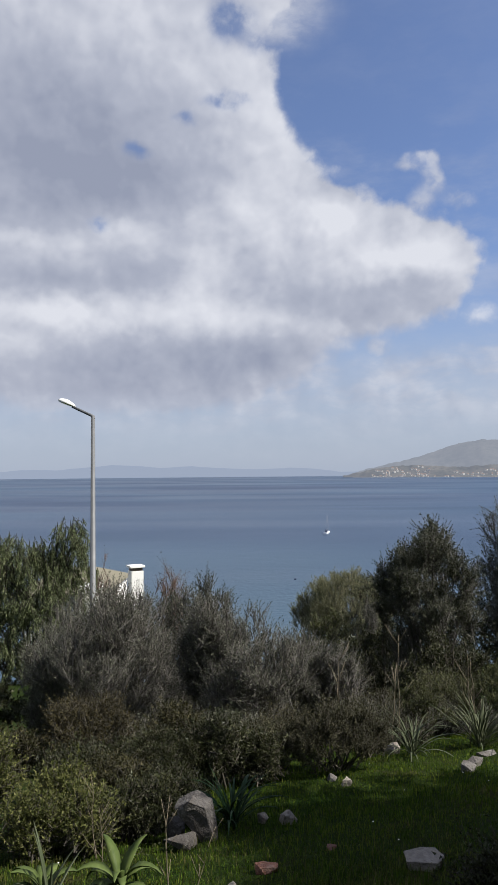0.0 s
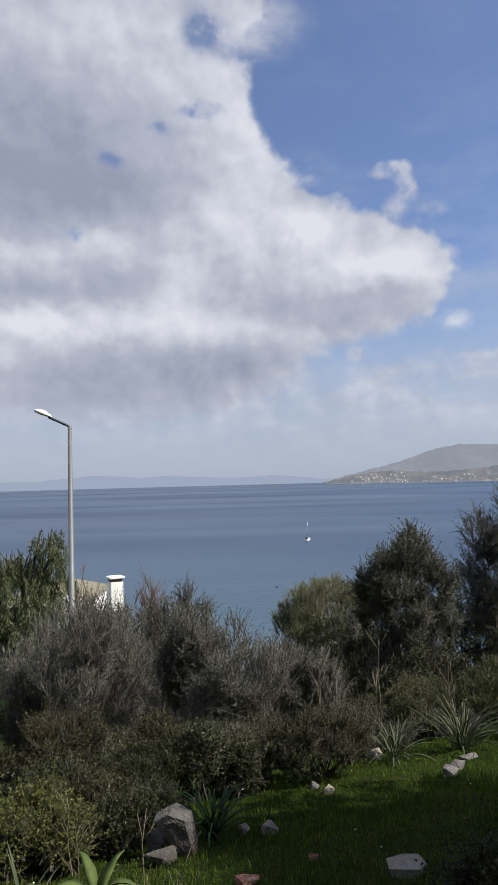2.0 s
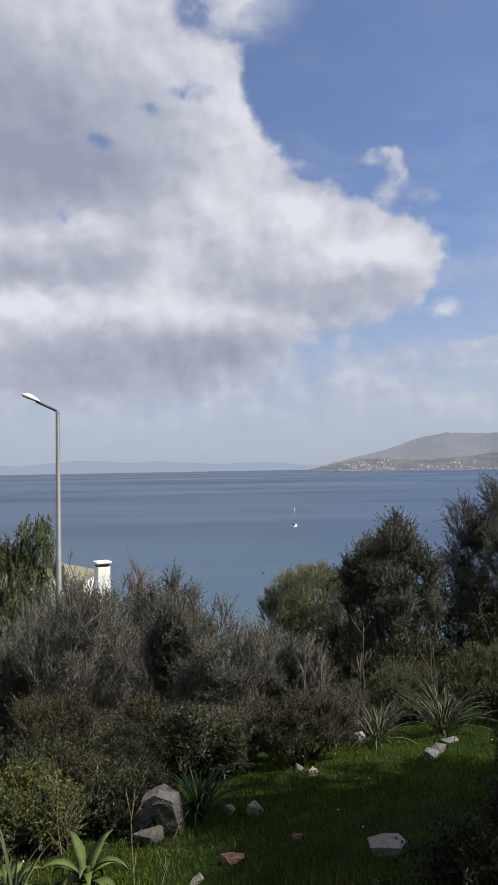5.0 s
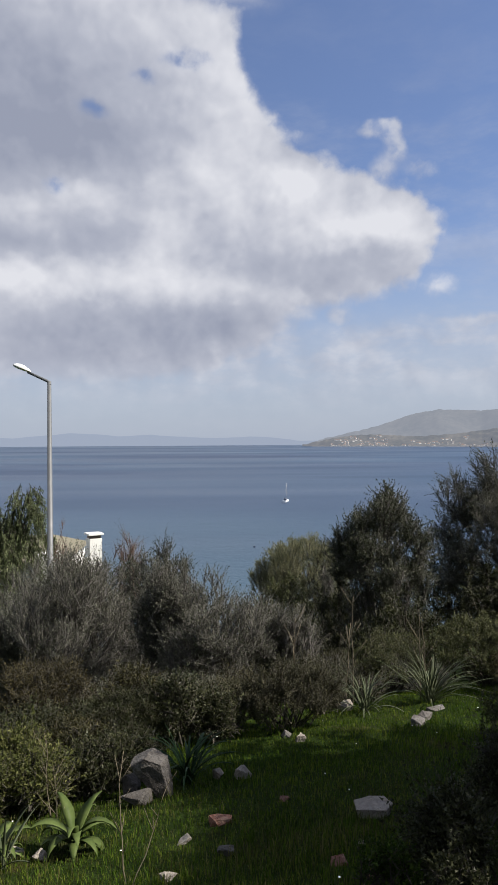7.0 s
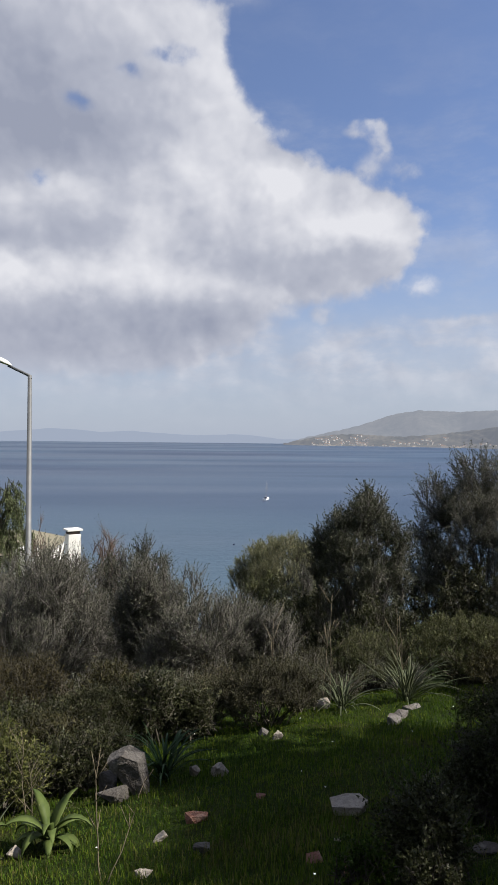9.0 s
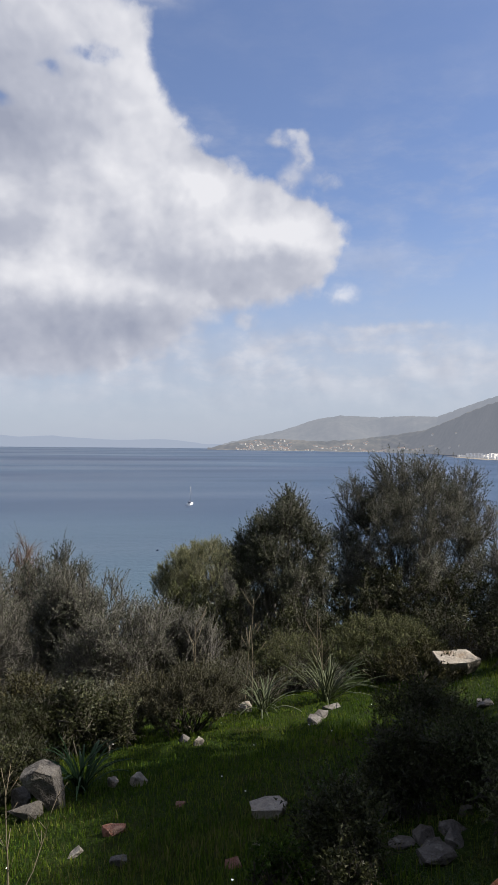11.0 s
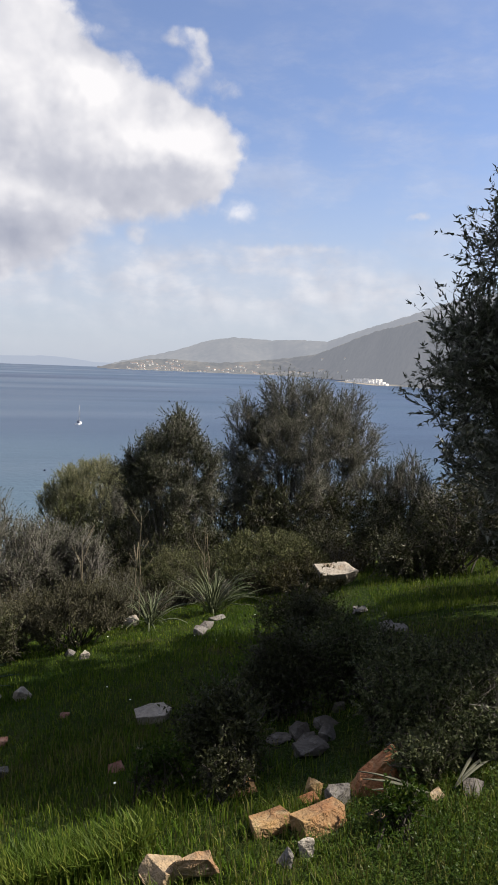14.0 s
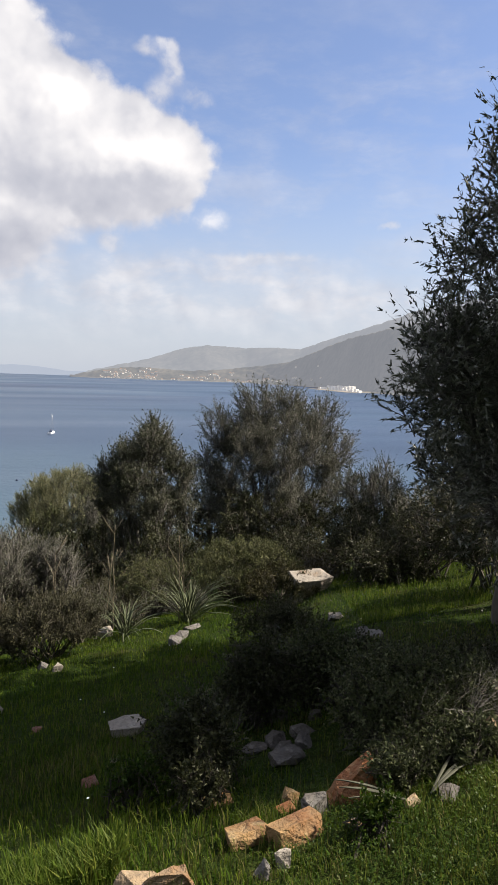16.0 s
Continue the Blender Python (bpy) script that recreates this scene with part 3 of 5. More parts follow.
def polar_sheet(name, azs, rows, place, mat, label, category):
    verts = [place(a, s) for a in azs for s in rows]
    n = len(rows)
    i, j = np.meshgrid(np.arange(n - 1), np.arange(len(azs) - 1))
    k = (j * n + i).ravel()
    me = fast_mesh(name, verts, [np.stack([k, k + 1, k + n + 1, k + n], 1)], mat, True)
    return tagged(new(name, me), label, category, kind="structure")


def closed(place):
    """The hillside with a back that drops behind its crest."""
    def at(a, s):
        if s <= 1:
            return place(a, s)
        x, y, z = place(a, 1.0)
        k = 1 + 0.15 * (s - 1)
        return x * k, y * k, SEA - 2
    return at


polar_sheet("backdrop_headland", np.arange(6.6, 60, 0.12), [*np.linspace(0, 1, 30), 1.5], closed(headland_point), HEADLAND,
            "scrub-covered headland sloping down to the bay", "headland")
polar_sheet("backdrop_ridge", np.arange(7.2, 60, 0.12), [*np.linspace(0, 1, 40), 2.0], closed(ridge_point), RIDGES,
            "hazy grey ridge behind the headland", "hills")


def shore(a, s):
    x, y, z = headland_point(a, 0.0)
    r = math.hypot(x, y)
    k = (r - 8 + 22 * s) / r
    return x * k, y * k, SEA + (0.15 + 2.4 * s) * (0.7 + 0.5 * noise.noise((a * 2, 0, 0)))


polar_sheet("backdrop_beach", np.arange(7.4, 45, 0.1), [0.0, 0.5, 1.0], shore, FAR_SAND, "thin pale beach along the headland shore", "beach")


def far_point(a, s):
    r = 4500 + 250 * s
    top = 1.3 + math.tan(radians(along(FAR_RIDGE, a))) * 4750 + 5 * noise.fractal((a * 0.5, 2.0, 0.0), 0.8, 2.0, 4)
    return r * math.sin(radians(a)), r * math.cos(radians(a)), SEA - 1 + max(top - SEA, 3) * (s if s <= 1 else 0)


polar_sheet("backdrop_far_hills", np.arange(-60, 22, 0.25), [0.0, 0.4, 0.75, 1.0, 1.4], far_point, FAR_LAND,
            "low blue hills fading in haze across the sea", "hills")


def far_house(w, d, h, hip):
    """A small village house: walls, tiled roof and a few windows."""
    ob = empty("village_house", 0, 0, 0, "small whitewashed village house with a clay roof", "house", "houses on the headland")
    part("wall", box_mesh(-w / 2, -d / 2, -3, w / 2, d / 2, h), FAR_WHITE, ob)
    bm = bmesh.new()
    e = 0.6
    c = [bm.verts.new(v) for v in ((-w / 2 - e, -d / 2 - e, h + 0.02), (w / 2 + e, -d / 2 - e, h + 0.02), (w / 2 + e, d / 2 + e, h + 0.02), (-w / 2 - e, d / 2 + e, h + 0.02))]
    t = [bm.verts.new(v) for v in ((-w * 0.3, 0, h + hip), (w * 0.3, 0, h + hip))]
    for f in ((c[0], c[1], t[1], t[0]), (c[1], c[2], t[1]), (c[2], c[3], t[0], t[1]), (c[3], c[0], t[0]), (c[3], c[2], c[1], c[0])):
        bm.faces.new(f)
    part("roof", bm, FAR_ROOF, ob)
    for k in range(max(2, int(w / 4))):
        x = -w / 2 + (k + 0.5) * w / max(2, int(w / 4))
        part("window", box_mesh(x - 0.7, -d / 2 - 0.08, h * 0.35, x + 0.7, -d / 2 + 0.05, h * 0.75), FAR_PANE, ob)
    return ob


def build_village():
    rng = random.Random(4)
    kinds = [far_house(9, 8, 5, 2.2), far_house(12, 9, 5.5, 2.4), far_house(7, 7, 4, 1.8)]
    first = [True] * 3
    # azimuth range, range up the slope, how many
    for a0, a1, s0, s1, count in ((9.0, 13.6, 0.05, 0.85, 66), (9.6, 12.6, 0.02, 0.2, 10), (15.4, 20.0, 0.12, 0.62, 36), (19.4, 21.4, 0.05, 0.3, 14),
                                  (22.4, 24.2, 0.1, 0.35, 10), (24.8, 27.6, 0.3, 0.7, 7), (13.6, 15.4, 0.01, 0.05, 4)):
        for _ in range(count):
            a, s, k = rng.uniform(a0, a1), rng.uniform(s0, s1), rng.randrange(3)
            x, y, z = headland_point(a, s)
            m = pose(x, y, z + 0.5, 0, 0, -a + rng.uniform(-35, 35))
            if first[k]:
                kinds[k].matrix_basis, first[k] = m, False
            else:
                copy_thing(kinds[k], m)
    # the long white terraced hotel by the shore
    ox, oy, oz = headland_point(29.0, 0.0)
    ox, oy = ox * 0.905, oy * 0.905
    hotel = empty("hotel", ox, oy, oz, "long white stepped hotel block above the shore", "hotel")
    for row, (count, first_az, step, lift) in enumerate(((13, 27.35, 0.27, 0), (8, 28.1, 0.28, 7))):
        for k in range(count):
            a, h = first_az + step * k + rng.uniform(-0.05, 0.05), rng.choice((5, 6, 8))
            x, y, z = headland_point(a, rng.uniform(0.0, 0.02))
            x, y = x * (0.905 + 0.012 * row), y * (0.905 + 0.012 * row)
            block = part("block", box_mesh(-14, 0, -6 - lift, 1, 8, h), HOTEL_WHITE, hotel)
            block.location, block.rotation_euler = (x - ox, y - oy, z - oz + lift), (0, 0, radians(rng.uniform(18, 28)))
            for floor in range(int(h / 2.8)):
                for w in range(4):
                    part("window", box_mesh(-12.6 + w * 3.6, -0.1, floor * 2.8 + 0.6, -11.5 + w * 3.6, 0.1, floor * 2.8 + 1.9), FAR_PANE, block)
    quay = part("quay", box_mesh(-230, -60, -8, 230, 60, -0.4), FAR_SAND, hotel, "pale waterfront under the hotel")
    quay.rotation_euler = (0, 0, math.atan2(502, 113))


build_village()


# ---------------------------------------------------------------- sailing boat, lamp, house
def build_boat(x, y):
    boat = empty("sailing_boat", x, y, SEA, "white sailing boat at anchor with lowered sails", "boat")
    boat.rotation_euler = (0, 0, radians(68))
    bm = bmesh.new()
    rings = []
    for s in np.linspace(-1, 1, 15):
        w = 1.6 * (1 - max(s, -0.2) ** 2 * 0.98 if s > 0 else 1 - 0.25 * s * s)
        top = 1.15 + 0.25 * s * s
        xx = s * 4.8
        rings.append([bm.verts.new(v) for v in ((xx, -w, top), (xx, -w * 0.85, 0.3), (xx * 0.96, -w * 0.4, -0.4), (xx * 0.96, w * 0.4, -0.4), (xx, w * 0.85, 0.3), (xx, w, top))])
    for a, b in zip(rings, rings[1:]):
        for k in range(5):
            bm.faces.new((a[k], a[k + 1], b[k + 1], b[k]))
        bm.faces.new((a[5], a[0], b[0], b[5]))
    bm.faces.new(rings[0])
    bm.faces.new(rings[-1][::-1])
    bmesh.ops.recalc_face_normals(bm, faces=bm.faces)
    part("hull", bm, HULL, boat)
    part("cabin", box_mesh(-1.2, -0.85, 1.1, 2.4, 0.85, 1.75, 0.15), HULL, boat)
    part("sprayhood", box_mesh(-2.2, -0.9, 1.15, -1.1, 0.9, 2.3, 0.3), NAVY, boat)
    part("mast", tube_mesh([(0.7, 0, 1.2), (0.7, 0, 12.4)], [0.11, 0.08]), ALLOY, boat)
    part("boom", tube_mesh([(0.6, 0, 2.5), (-3.6, 0, 2.6)], [0.08, 0.07]), ALLOY, boat)
    part("furled_sail", tube_mesh([(0.5, 0, 2.75), (-1.5, 0, 2.85), (-3.5, 0, 2.75)], [0.2, 0.24, 0.12]), NAVY, boat, "dark sail cover")
    part("forestay", tube_mesh([(4.6, 0, 1.4), (0.75, 0, 12.2)], [0.035, 0.03], 5), ALLOY, boat)
    part("backstay", tube_mesh([(-4.7, 0, 1.3), (0.7, 0, 12.3)], [0.03, 0.03], 4), ALLOY, boat)


build_boat(41.0, 447.0)


def build_buoy(x, y):
    buoy = empty("mooring_buoy", x, y, SEA, "small dark mooring buoy afloat on the sea", "buoy")
    bm = bmesh.new()
    bmesh.ops.create_uvsphere(bm, u_segments=12, v_segments=8, radius=0.45, matrix=Matrix.Translation((0, 0, 0.15)))
    part("float", bm, NAVY, buoy)
    part("ring", tube_mesh([(0, 0, 0.55), (0, 0, 0.85)], [0.08, 0.05], 6), ALLOY, buoy)


build_buoy(11.8, 261.0)


def build_lamp(x, y):
    z0 = ground_z(x, y)
    lamp = empty("street_lamp", x, y, z0, "galvanised steel street lamp with a white head", "street lamp")
    top = 3.10 - z0
    part("pole", tube_mesh([(0, 0, 0), (0, 0, 0.6), (0, 0, 0.61), (0, 0, top)], [0.125, 0.12, 0.105, 0.062], 8), STEEL, lamp)
    part("base_plate", box_mesh(-0.2, -0.2, -0.03, 0.2, 0.2, 0.03, 0.01), STEEL, lamp)
    part("arm", tube_mesh([(0.01, 0, top - 0.12), (-0.02, 0, top - 0.015), (-0.06, 0, top + 0.01), (-0.66, 0, top + 0.29)], [0.06, 0.055, 0.045, 0.04], 8), STEEL, lamp)
    head = part("lamp_head", shaped_head(), WHITE_PAINT, lamp, "white painted lamp housing")
    head.location, head.rotation_euler = (-0.83, 0, top + 0.40), (0, radians(22), 0)
    lens = part("lens", shaped_head(0.8, 0.5), LENS, head, "milky lens")
    lens.location = (-0.04, 0, -0.035)
    hatch = part("hatch", box_mesh(-0.04, -0.128, 0.7, 0.04, -0.105, 1.0, 0.004), STEEL, lamp)


def shaped_head(k=1.0, flat=1.0):
    bm = bmesh.new()
    bmesh.ops.create_uvsphere(bm, u_segments=20, v_segments=12, radius=1)
    for v in bm.verts:
        taper = 1 - 0.35 * max(v.co.x, 0)
        low = 0.45 if v.co.z < 0 else 1.0
        v.co = (v.co.x * 0.30 * k, v.co.y * 0.15 * k * taper, v.co.z * 0.115 * k * taper * low * flat)
    for f in bm.faces:
        f.smooth = True
    return bm


build_lamp(-5.22, 22.0)


def build_house():
    """The hidden house below the road: its wall, tiled roof and chimney show over the scrub."""
    z0 = ground_z(-7, 29)
    house = empty("house", -7.05, 29.2, z0, "small white house with a pale tiled roof and chimney", "house")
    ox, oy = -6.6, 29.2
    top = -3.35 - z0
    part("wall", box_mesh(-2.2, -2.0, -0.4, 0.95, 2.5, top), WHITE_PAINT, house)
    bm = bmesh.new()
    c = [bm.verts.new(v) for v in ((-2.5, -2.3, top), (1.15, -2.3, top), (1.15, 2.8, top), (-2.5, 2.8, top))]
    t = [bm.verts.new(v) for v in ((-1.2, 0.2, top + 0.7), (0.1, 0.2, top + 0.7))]
    for f in ((c[0], c[1], t[1], t[0]), (c[1], c[2], t[1]), (c[2], c[3], t[0], t[1]), (c[3], c[0], t[0]), (c[3], c[2], c[1], c[0])):
        bm.faces.new(f)
    part("roof", bm, TILE, house)
    part("window", box_mesh(-1.6, -2.05, top - 1.6, -0.6, -1.95, top - 0.6, 0.01), LENS, house)
    chimney = part("chimney", box_mesh(-0.23, -0.23, -2.6, 0.23, 0.23, -0.001, 0.01), WHITE_PAINT, house, "white rendered chimney")
    chimney.location, chimney.rotation_euler = (2.42, -3.2, -2.33 - z0), (0, 0, radians(28))
    part("slot", box_mesh(-0.2, -0.2, 0, 0.2, 0.2, 0.119), SLOT, chimney, "dark brown vent band")
    part("cap", box_mesh(-0.28, -0.28, 0.12, 0.28, 0.28, 0.19, 0.012), WHITE_PAINT, chimney)
    part("porch", box_mesh(0.2, -3.4, -0.5, 0.95, -2.05, -2.95 - z0 , 0.02), WHITE_PAINT, house)


build_house()


# ---------------------------------------------------------------- plants
def crown_lobes(rng, w, d, h, low, count, top=1.0):
    """Ellipsoids that make up an uneven, clumpy crown of that size over the origin."""
    t = h - low
    lobes = [((0, 0, low + t * 0.42), (w * 0.36, d * 0.36, t * 0.42))]
    for k in range(count * 2):
        u = unit(rng.normal(size=3) + [0, 0, 0.15])
        r = rng.uniform(0.11, 0.21)
        f = rng.uniform(0.44, 0.53) - r
        hz = min(max(0.47 + u[2] * (0.50 - r), 0.10), 0.9)
        lobes.append(((u[0] * w * f * 1.1, u[1] * d * f * 1.1, low + t * hz), (w * r, d * r, t * min(r * 1.15, 0.98 - hz + 0.03))))
    return lobes


def plant_arrays(rng, lobes, shoots, shoot_len, leaves, leaf_len, leaf_w, up=0.5, out=0.8, jitter=0.4, shell=0.55,
                 twig_r=0.004, spread=0.8, floor=0.04, droop=0.0, start_leaf=0.15, full=False, limb_r=0.03, limbs=14, tuft=9, fan=0.42, far=False):
    """Branches and leaves of one plant, as arrays."""
    c = np.array([l[0] for l in lobes], float)
    r = np.array([l[1] for l in lobes], float)
    weight = (r[:, 0] * r[:, 2]) ** 0.9
    sprays = max(shoots // tuft, 1)
    shoots = sprays * tuft
    lobe = rng.choice(len(lobes), sprays, p=weight / weight.sum())
    d = unit(rng.normal(size=(sprays, 3)) + [0, 0, 0.25])
    rho = shell + (1 - shell) * rng.random((sprays, 1)) ** 0.6
    rho *= 1 + 0.12 * rng.normal(size=(sprays, 1)) * (rng.random((sprays, 1)) < 0.35)
    heart = c[lobe] + d * r[lobe] * rho
    lead = unit(out * d + [0, 0, up] + jitter * rng.normal(size=(sprays, 3)))
    foot = heart - lead * shoot_len * 1.1
    foot[:, 2] = np.maximum(foot[:, 2], floor)
    heart[:, 2] = np.maximum(heart[:, 2], floor * 1.5 + 0.5 * shoot_len * rng.random(sprays))
    who = np.repeat(np.arange(sprays), tuft)
    pick = lobe[who]
    way = unit(lead[who] + fan * rng.normal(size=(shoots, 3)))
    length = shoot_len * (0.55 + 0.8 * rng.random((shoots, 1)))
    start = foot[who] + (heart - foot)[who] * rng.random((shoots, 1)) * 0.8
    tip = start + way * length
    tip[:, 2] = np.maximum(tip[:, 2], floor * 0.7)
    bend = (start + tip) / 2 + rng.normal(size=(shoots, 3)) * length * 0.09 + [0, 0, droop]
    thin = cone_arrays(start, tip, twig_r * (0.7 + 0.6 * rng.random(shoots)))
    kink = (foot + heart) / 2 + rng.normal(size=(sprays, 3)) * shoot_len * 0.08
    wood = [twig_arrays(foot, None if far else kink, heart, np.full(sprays, twig_r * 1.5), twig_r * 0.6)]
    # limbs: from the root to each lobe, then from the lobe to some of the shoots
    a, m, b, r0 = [], [], [], []
    for k in range(len(lobes)):
        root = np.array([rng.normal() * 0.06, rng.normal() * 0.06, -0.05])
        mid = (root + c[k]) / 2 + rng.normal(size=3) * 0.08 * np.linalg.norm(c[k])
        a.append(root), m.append(mid), b.append(c[k]), r0.append(limb_r)
        mine = np.flatnonzero(lobe == k)[:limbs]
        for i in mine:
            s = mid + (c[k] - mid) * rng.random()
            a.append(s), b.append(foot[i]), m.append((s + foot[i]) / 2 + rng.normal(size=3) * 0.05), r0.append(limb_r * 0.4)
    r0 = np.array(r0)
    wood.append(twig_arrays(np.array(a), None if far else np.array(m), np.array(b), r0, r0 * 0.45))
    # leaves along the shoots
    n = shoots * leaves
    who = np.repeat(np.arange(shoots), leaves)
    s = (start_leaf + (1 - start_leaf) * rng.random((n, 1)))
    at = (1 - s) ** 2 * start[who] + 2 * s * (1 - s) * bend[who] + s * s * tip[who]
    lway = unit(way[who] + spread * rng.normal(size=(n, 3)) + [0, 0, -2.2 * droop])
    side = unit(np.cross(lway, rng.normal(size=(n, 3))))
    size = 0.65 + 0.6 * rng.random(n)
    v, f = joined(wood)
    return (np.concatenate([v, thin[0]]), [f, thin[1] + len(v)]), leaf_arrays(at, lway, side, leaf_len * size, leaf_w * size, full, far)


def plant(name, label, category, x, y, lobes, wood_mat, leaf_mat, seed, group="", z=None, foliage="foliage", **kw):
    rng = np.random.default_rng(seed)
    if callable(lobes):
        lobes = lobes(rng)
    wood, leaf = plant_arrays(rng, lobes, **{"far": y > 6.2, **kw})
    ob = empty(name, x, y, ground_z(x, y) if z is None else z, label, category, group)
    child("branchwork", fast_mesh("branchwork", wood[0], wood[1], wood_mat), ob)
    child(foliage, fast_mesh(foliage, leaf[0], [leaf[1]], leaf_mat), ob)
    return ob


def grey_shrub(x, y, w, h, seed, label, leaf=None, shoots=2600, leaves=11, low=0.1, count=9, deep=0.9, twig=None, **kw):
    args = dict(shoots=int(shoots * 1.2), shoot_len=0.26, leaves=leaves, leaf_len=0.027, leaf_w=0.0105, up=0.85, out=0.65, jitter=0.3, shell=0.4, fan=0.33,
                twig_r=0.0040, spread=0.6, limb_r=0.018, limbs=16, far=True)
    args.update(kw)
    return plant("shrub", label, "shrub", x, y, lambda rng: crown_lobes(rng, w * 1.04, w * deep, h * 1.05, low, count), twig or GREY_TWIG, leaf or GREY_LEAF, seed, **args)


def clump_lobes(rng, w, d, h, low, n=24, r=0.17, reach=1.5):
    """Many small rounded clumps over the outside of a crown, with hollows between them."""
    t, lobes = (h - low) / 2, [((0, 0, low + (h - low) * 0.45), (w * 0.26, d * 0.26, (h - low) * 0.26))]
    for k in range(n):
        z = 1 - reach * (k + 0.5) / n
        a, ring = k * 2.399 + rng.uniform(-0.4, 0.4), math.sqrt(max(1 - z * z, 0))
        q = r * rng.uniform(0.7, 1.3)
        f = rng.uniform(0.84, 1.04) - q
        lobes.append(((math.cos(a) * ring * w / 2 * f, math.sin(a) * ring * d / 2 * f, low + t + z * t * f), (w * q * 0.8, d * q * 0.8, max(t, 0.2) * q * 1.5)))
    return lobes


def dome_lobes(rng, w, d, h):
    """A close cushion of small tufts carried on bare stems."""
    lobes = []
    for k in range(30):
        z = 1 - 0.95 * (k + 0.5) / 30
        a, ring = k * 2.399 + rng.uniform(-0.3, 0.3), math.sqrt(1 - z * z)
        f = rng.uniform(0.80, 0.92)
        lobes.append(((math.cos(a) * ring * w / 2 * f, math.sin(a) * ring * d / 2 * f, h * (0.36 + 0.52 * z * f)), (w * 0.125, d * 0.125, h * 0.13)))
    return lobes


def heath(x, y, w, h, seed, label, leaf=None, low=0.12, shoots=1500, leaves=16, twig=None, deep=0.9, dome=True, **kw):
    args = dict(shoots=shoots, shoot_len=0.085, leaves=leaves - 4, leaf_len=0.017, leaf_w=0.0062, up=0.9, out=0.7, jitter=0.2, shell=0.45,
                twig_r=0.0020, spread=0.6, limb_r=0.008, limbs=4, far=True)
    args.update(kw)
    return plant("heath_bush", label, "bush", x, y, lambda rng: (dome_lobes(rng, w, w * deep, h) if dome else clump_lobes(rng, w, w * deep, h, low, 22)), twig or BROWN_TWIG, leaf or HEATH, seed, **args)


def leafy(x, y, w, h, seed, label, leaf=None, shoots=900, leaves=12, low=0.03, twig=None, deep=0.9, clumps=20, **kw):
    args = dict(shoots=int(shoots * 0.6), shoot_len=0.16, leaves=leaves, leaf_len=0.022, leaf_w=0.0115, up=0.75, out=0.75, jitter=0.3, shell=0.4, far=True,
                twig_r=0.0026, spread=0.9, limb_r=0.012, limbs=6)
    args.update(kw)
    args.update(leaf_len=args["leaf_len"] * 1.12, leaf_w=args["leaf_w"] * 1.12)
    return plant("leafy_shrub", label, "shrub", x, y, lambda rng: clump_lobes(rng, w, w * deep, h, low, clumps, 0.19), twig or BROWN_TWIG, leaf or BROWN_LEAF, seed, **args)


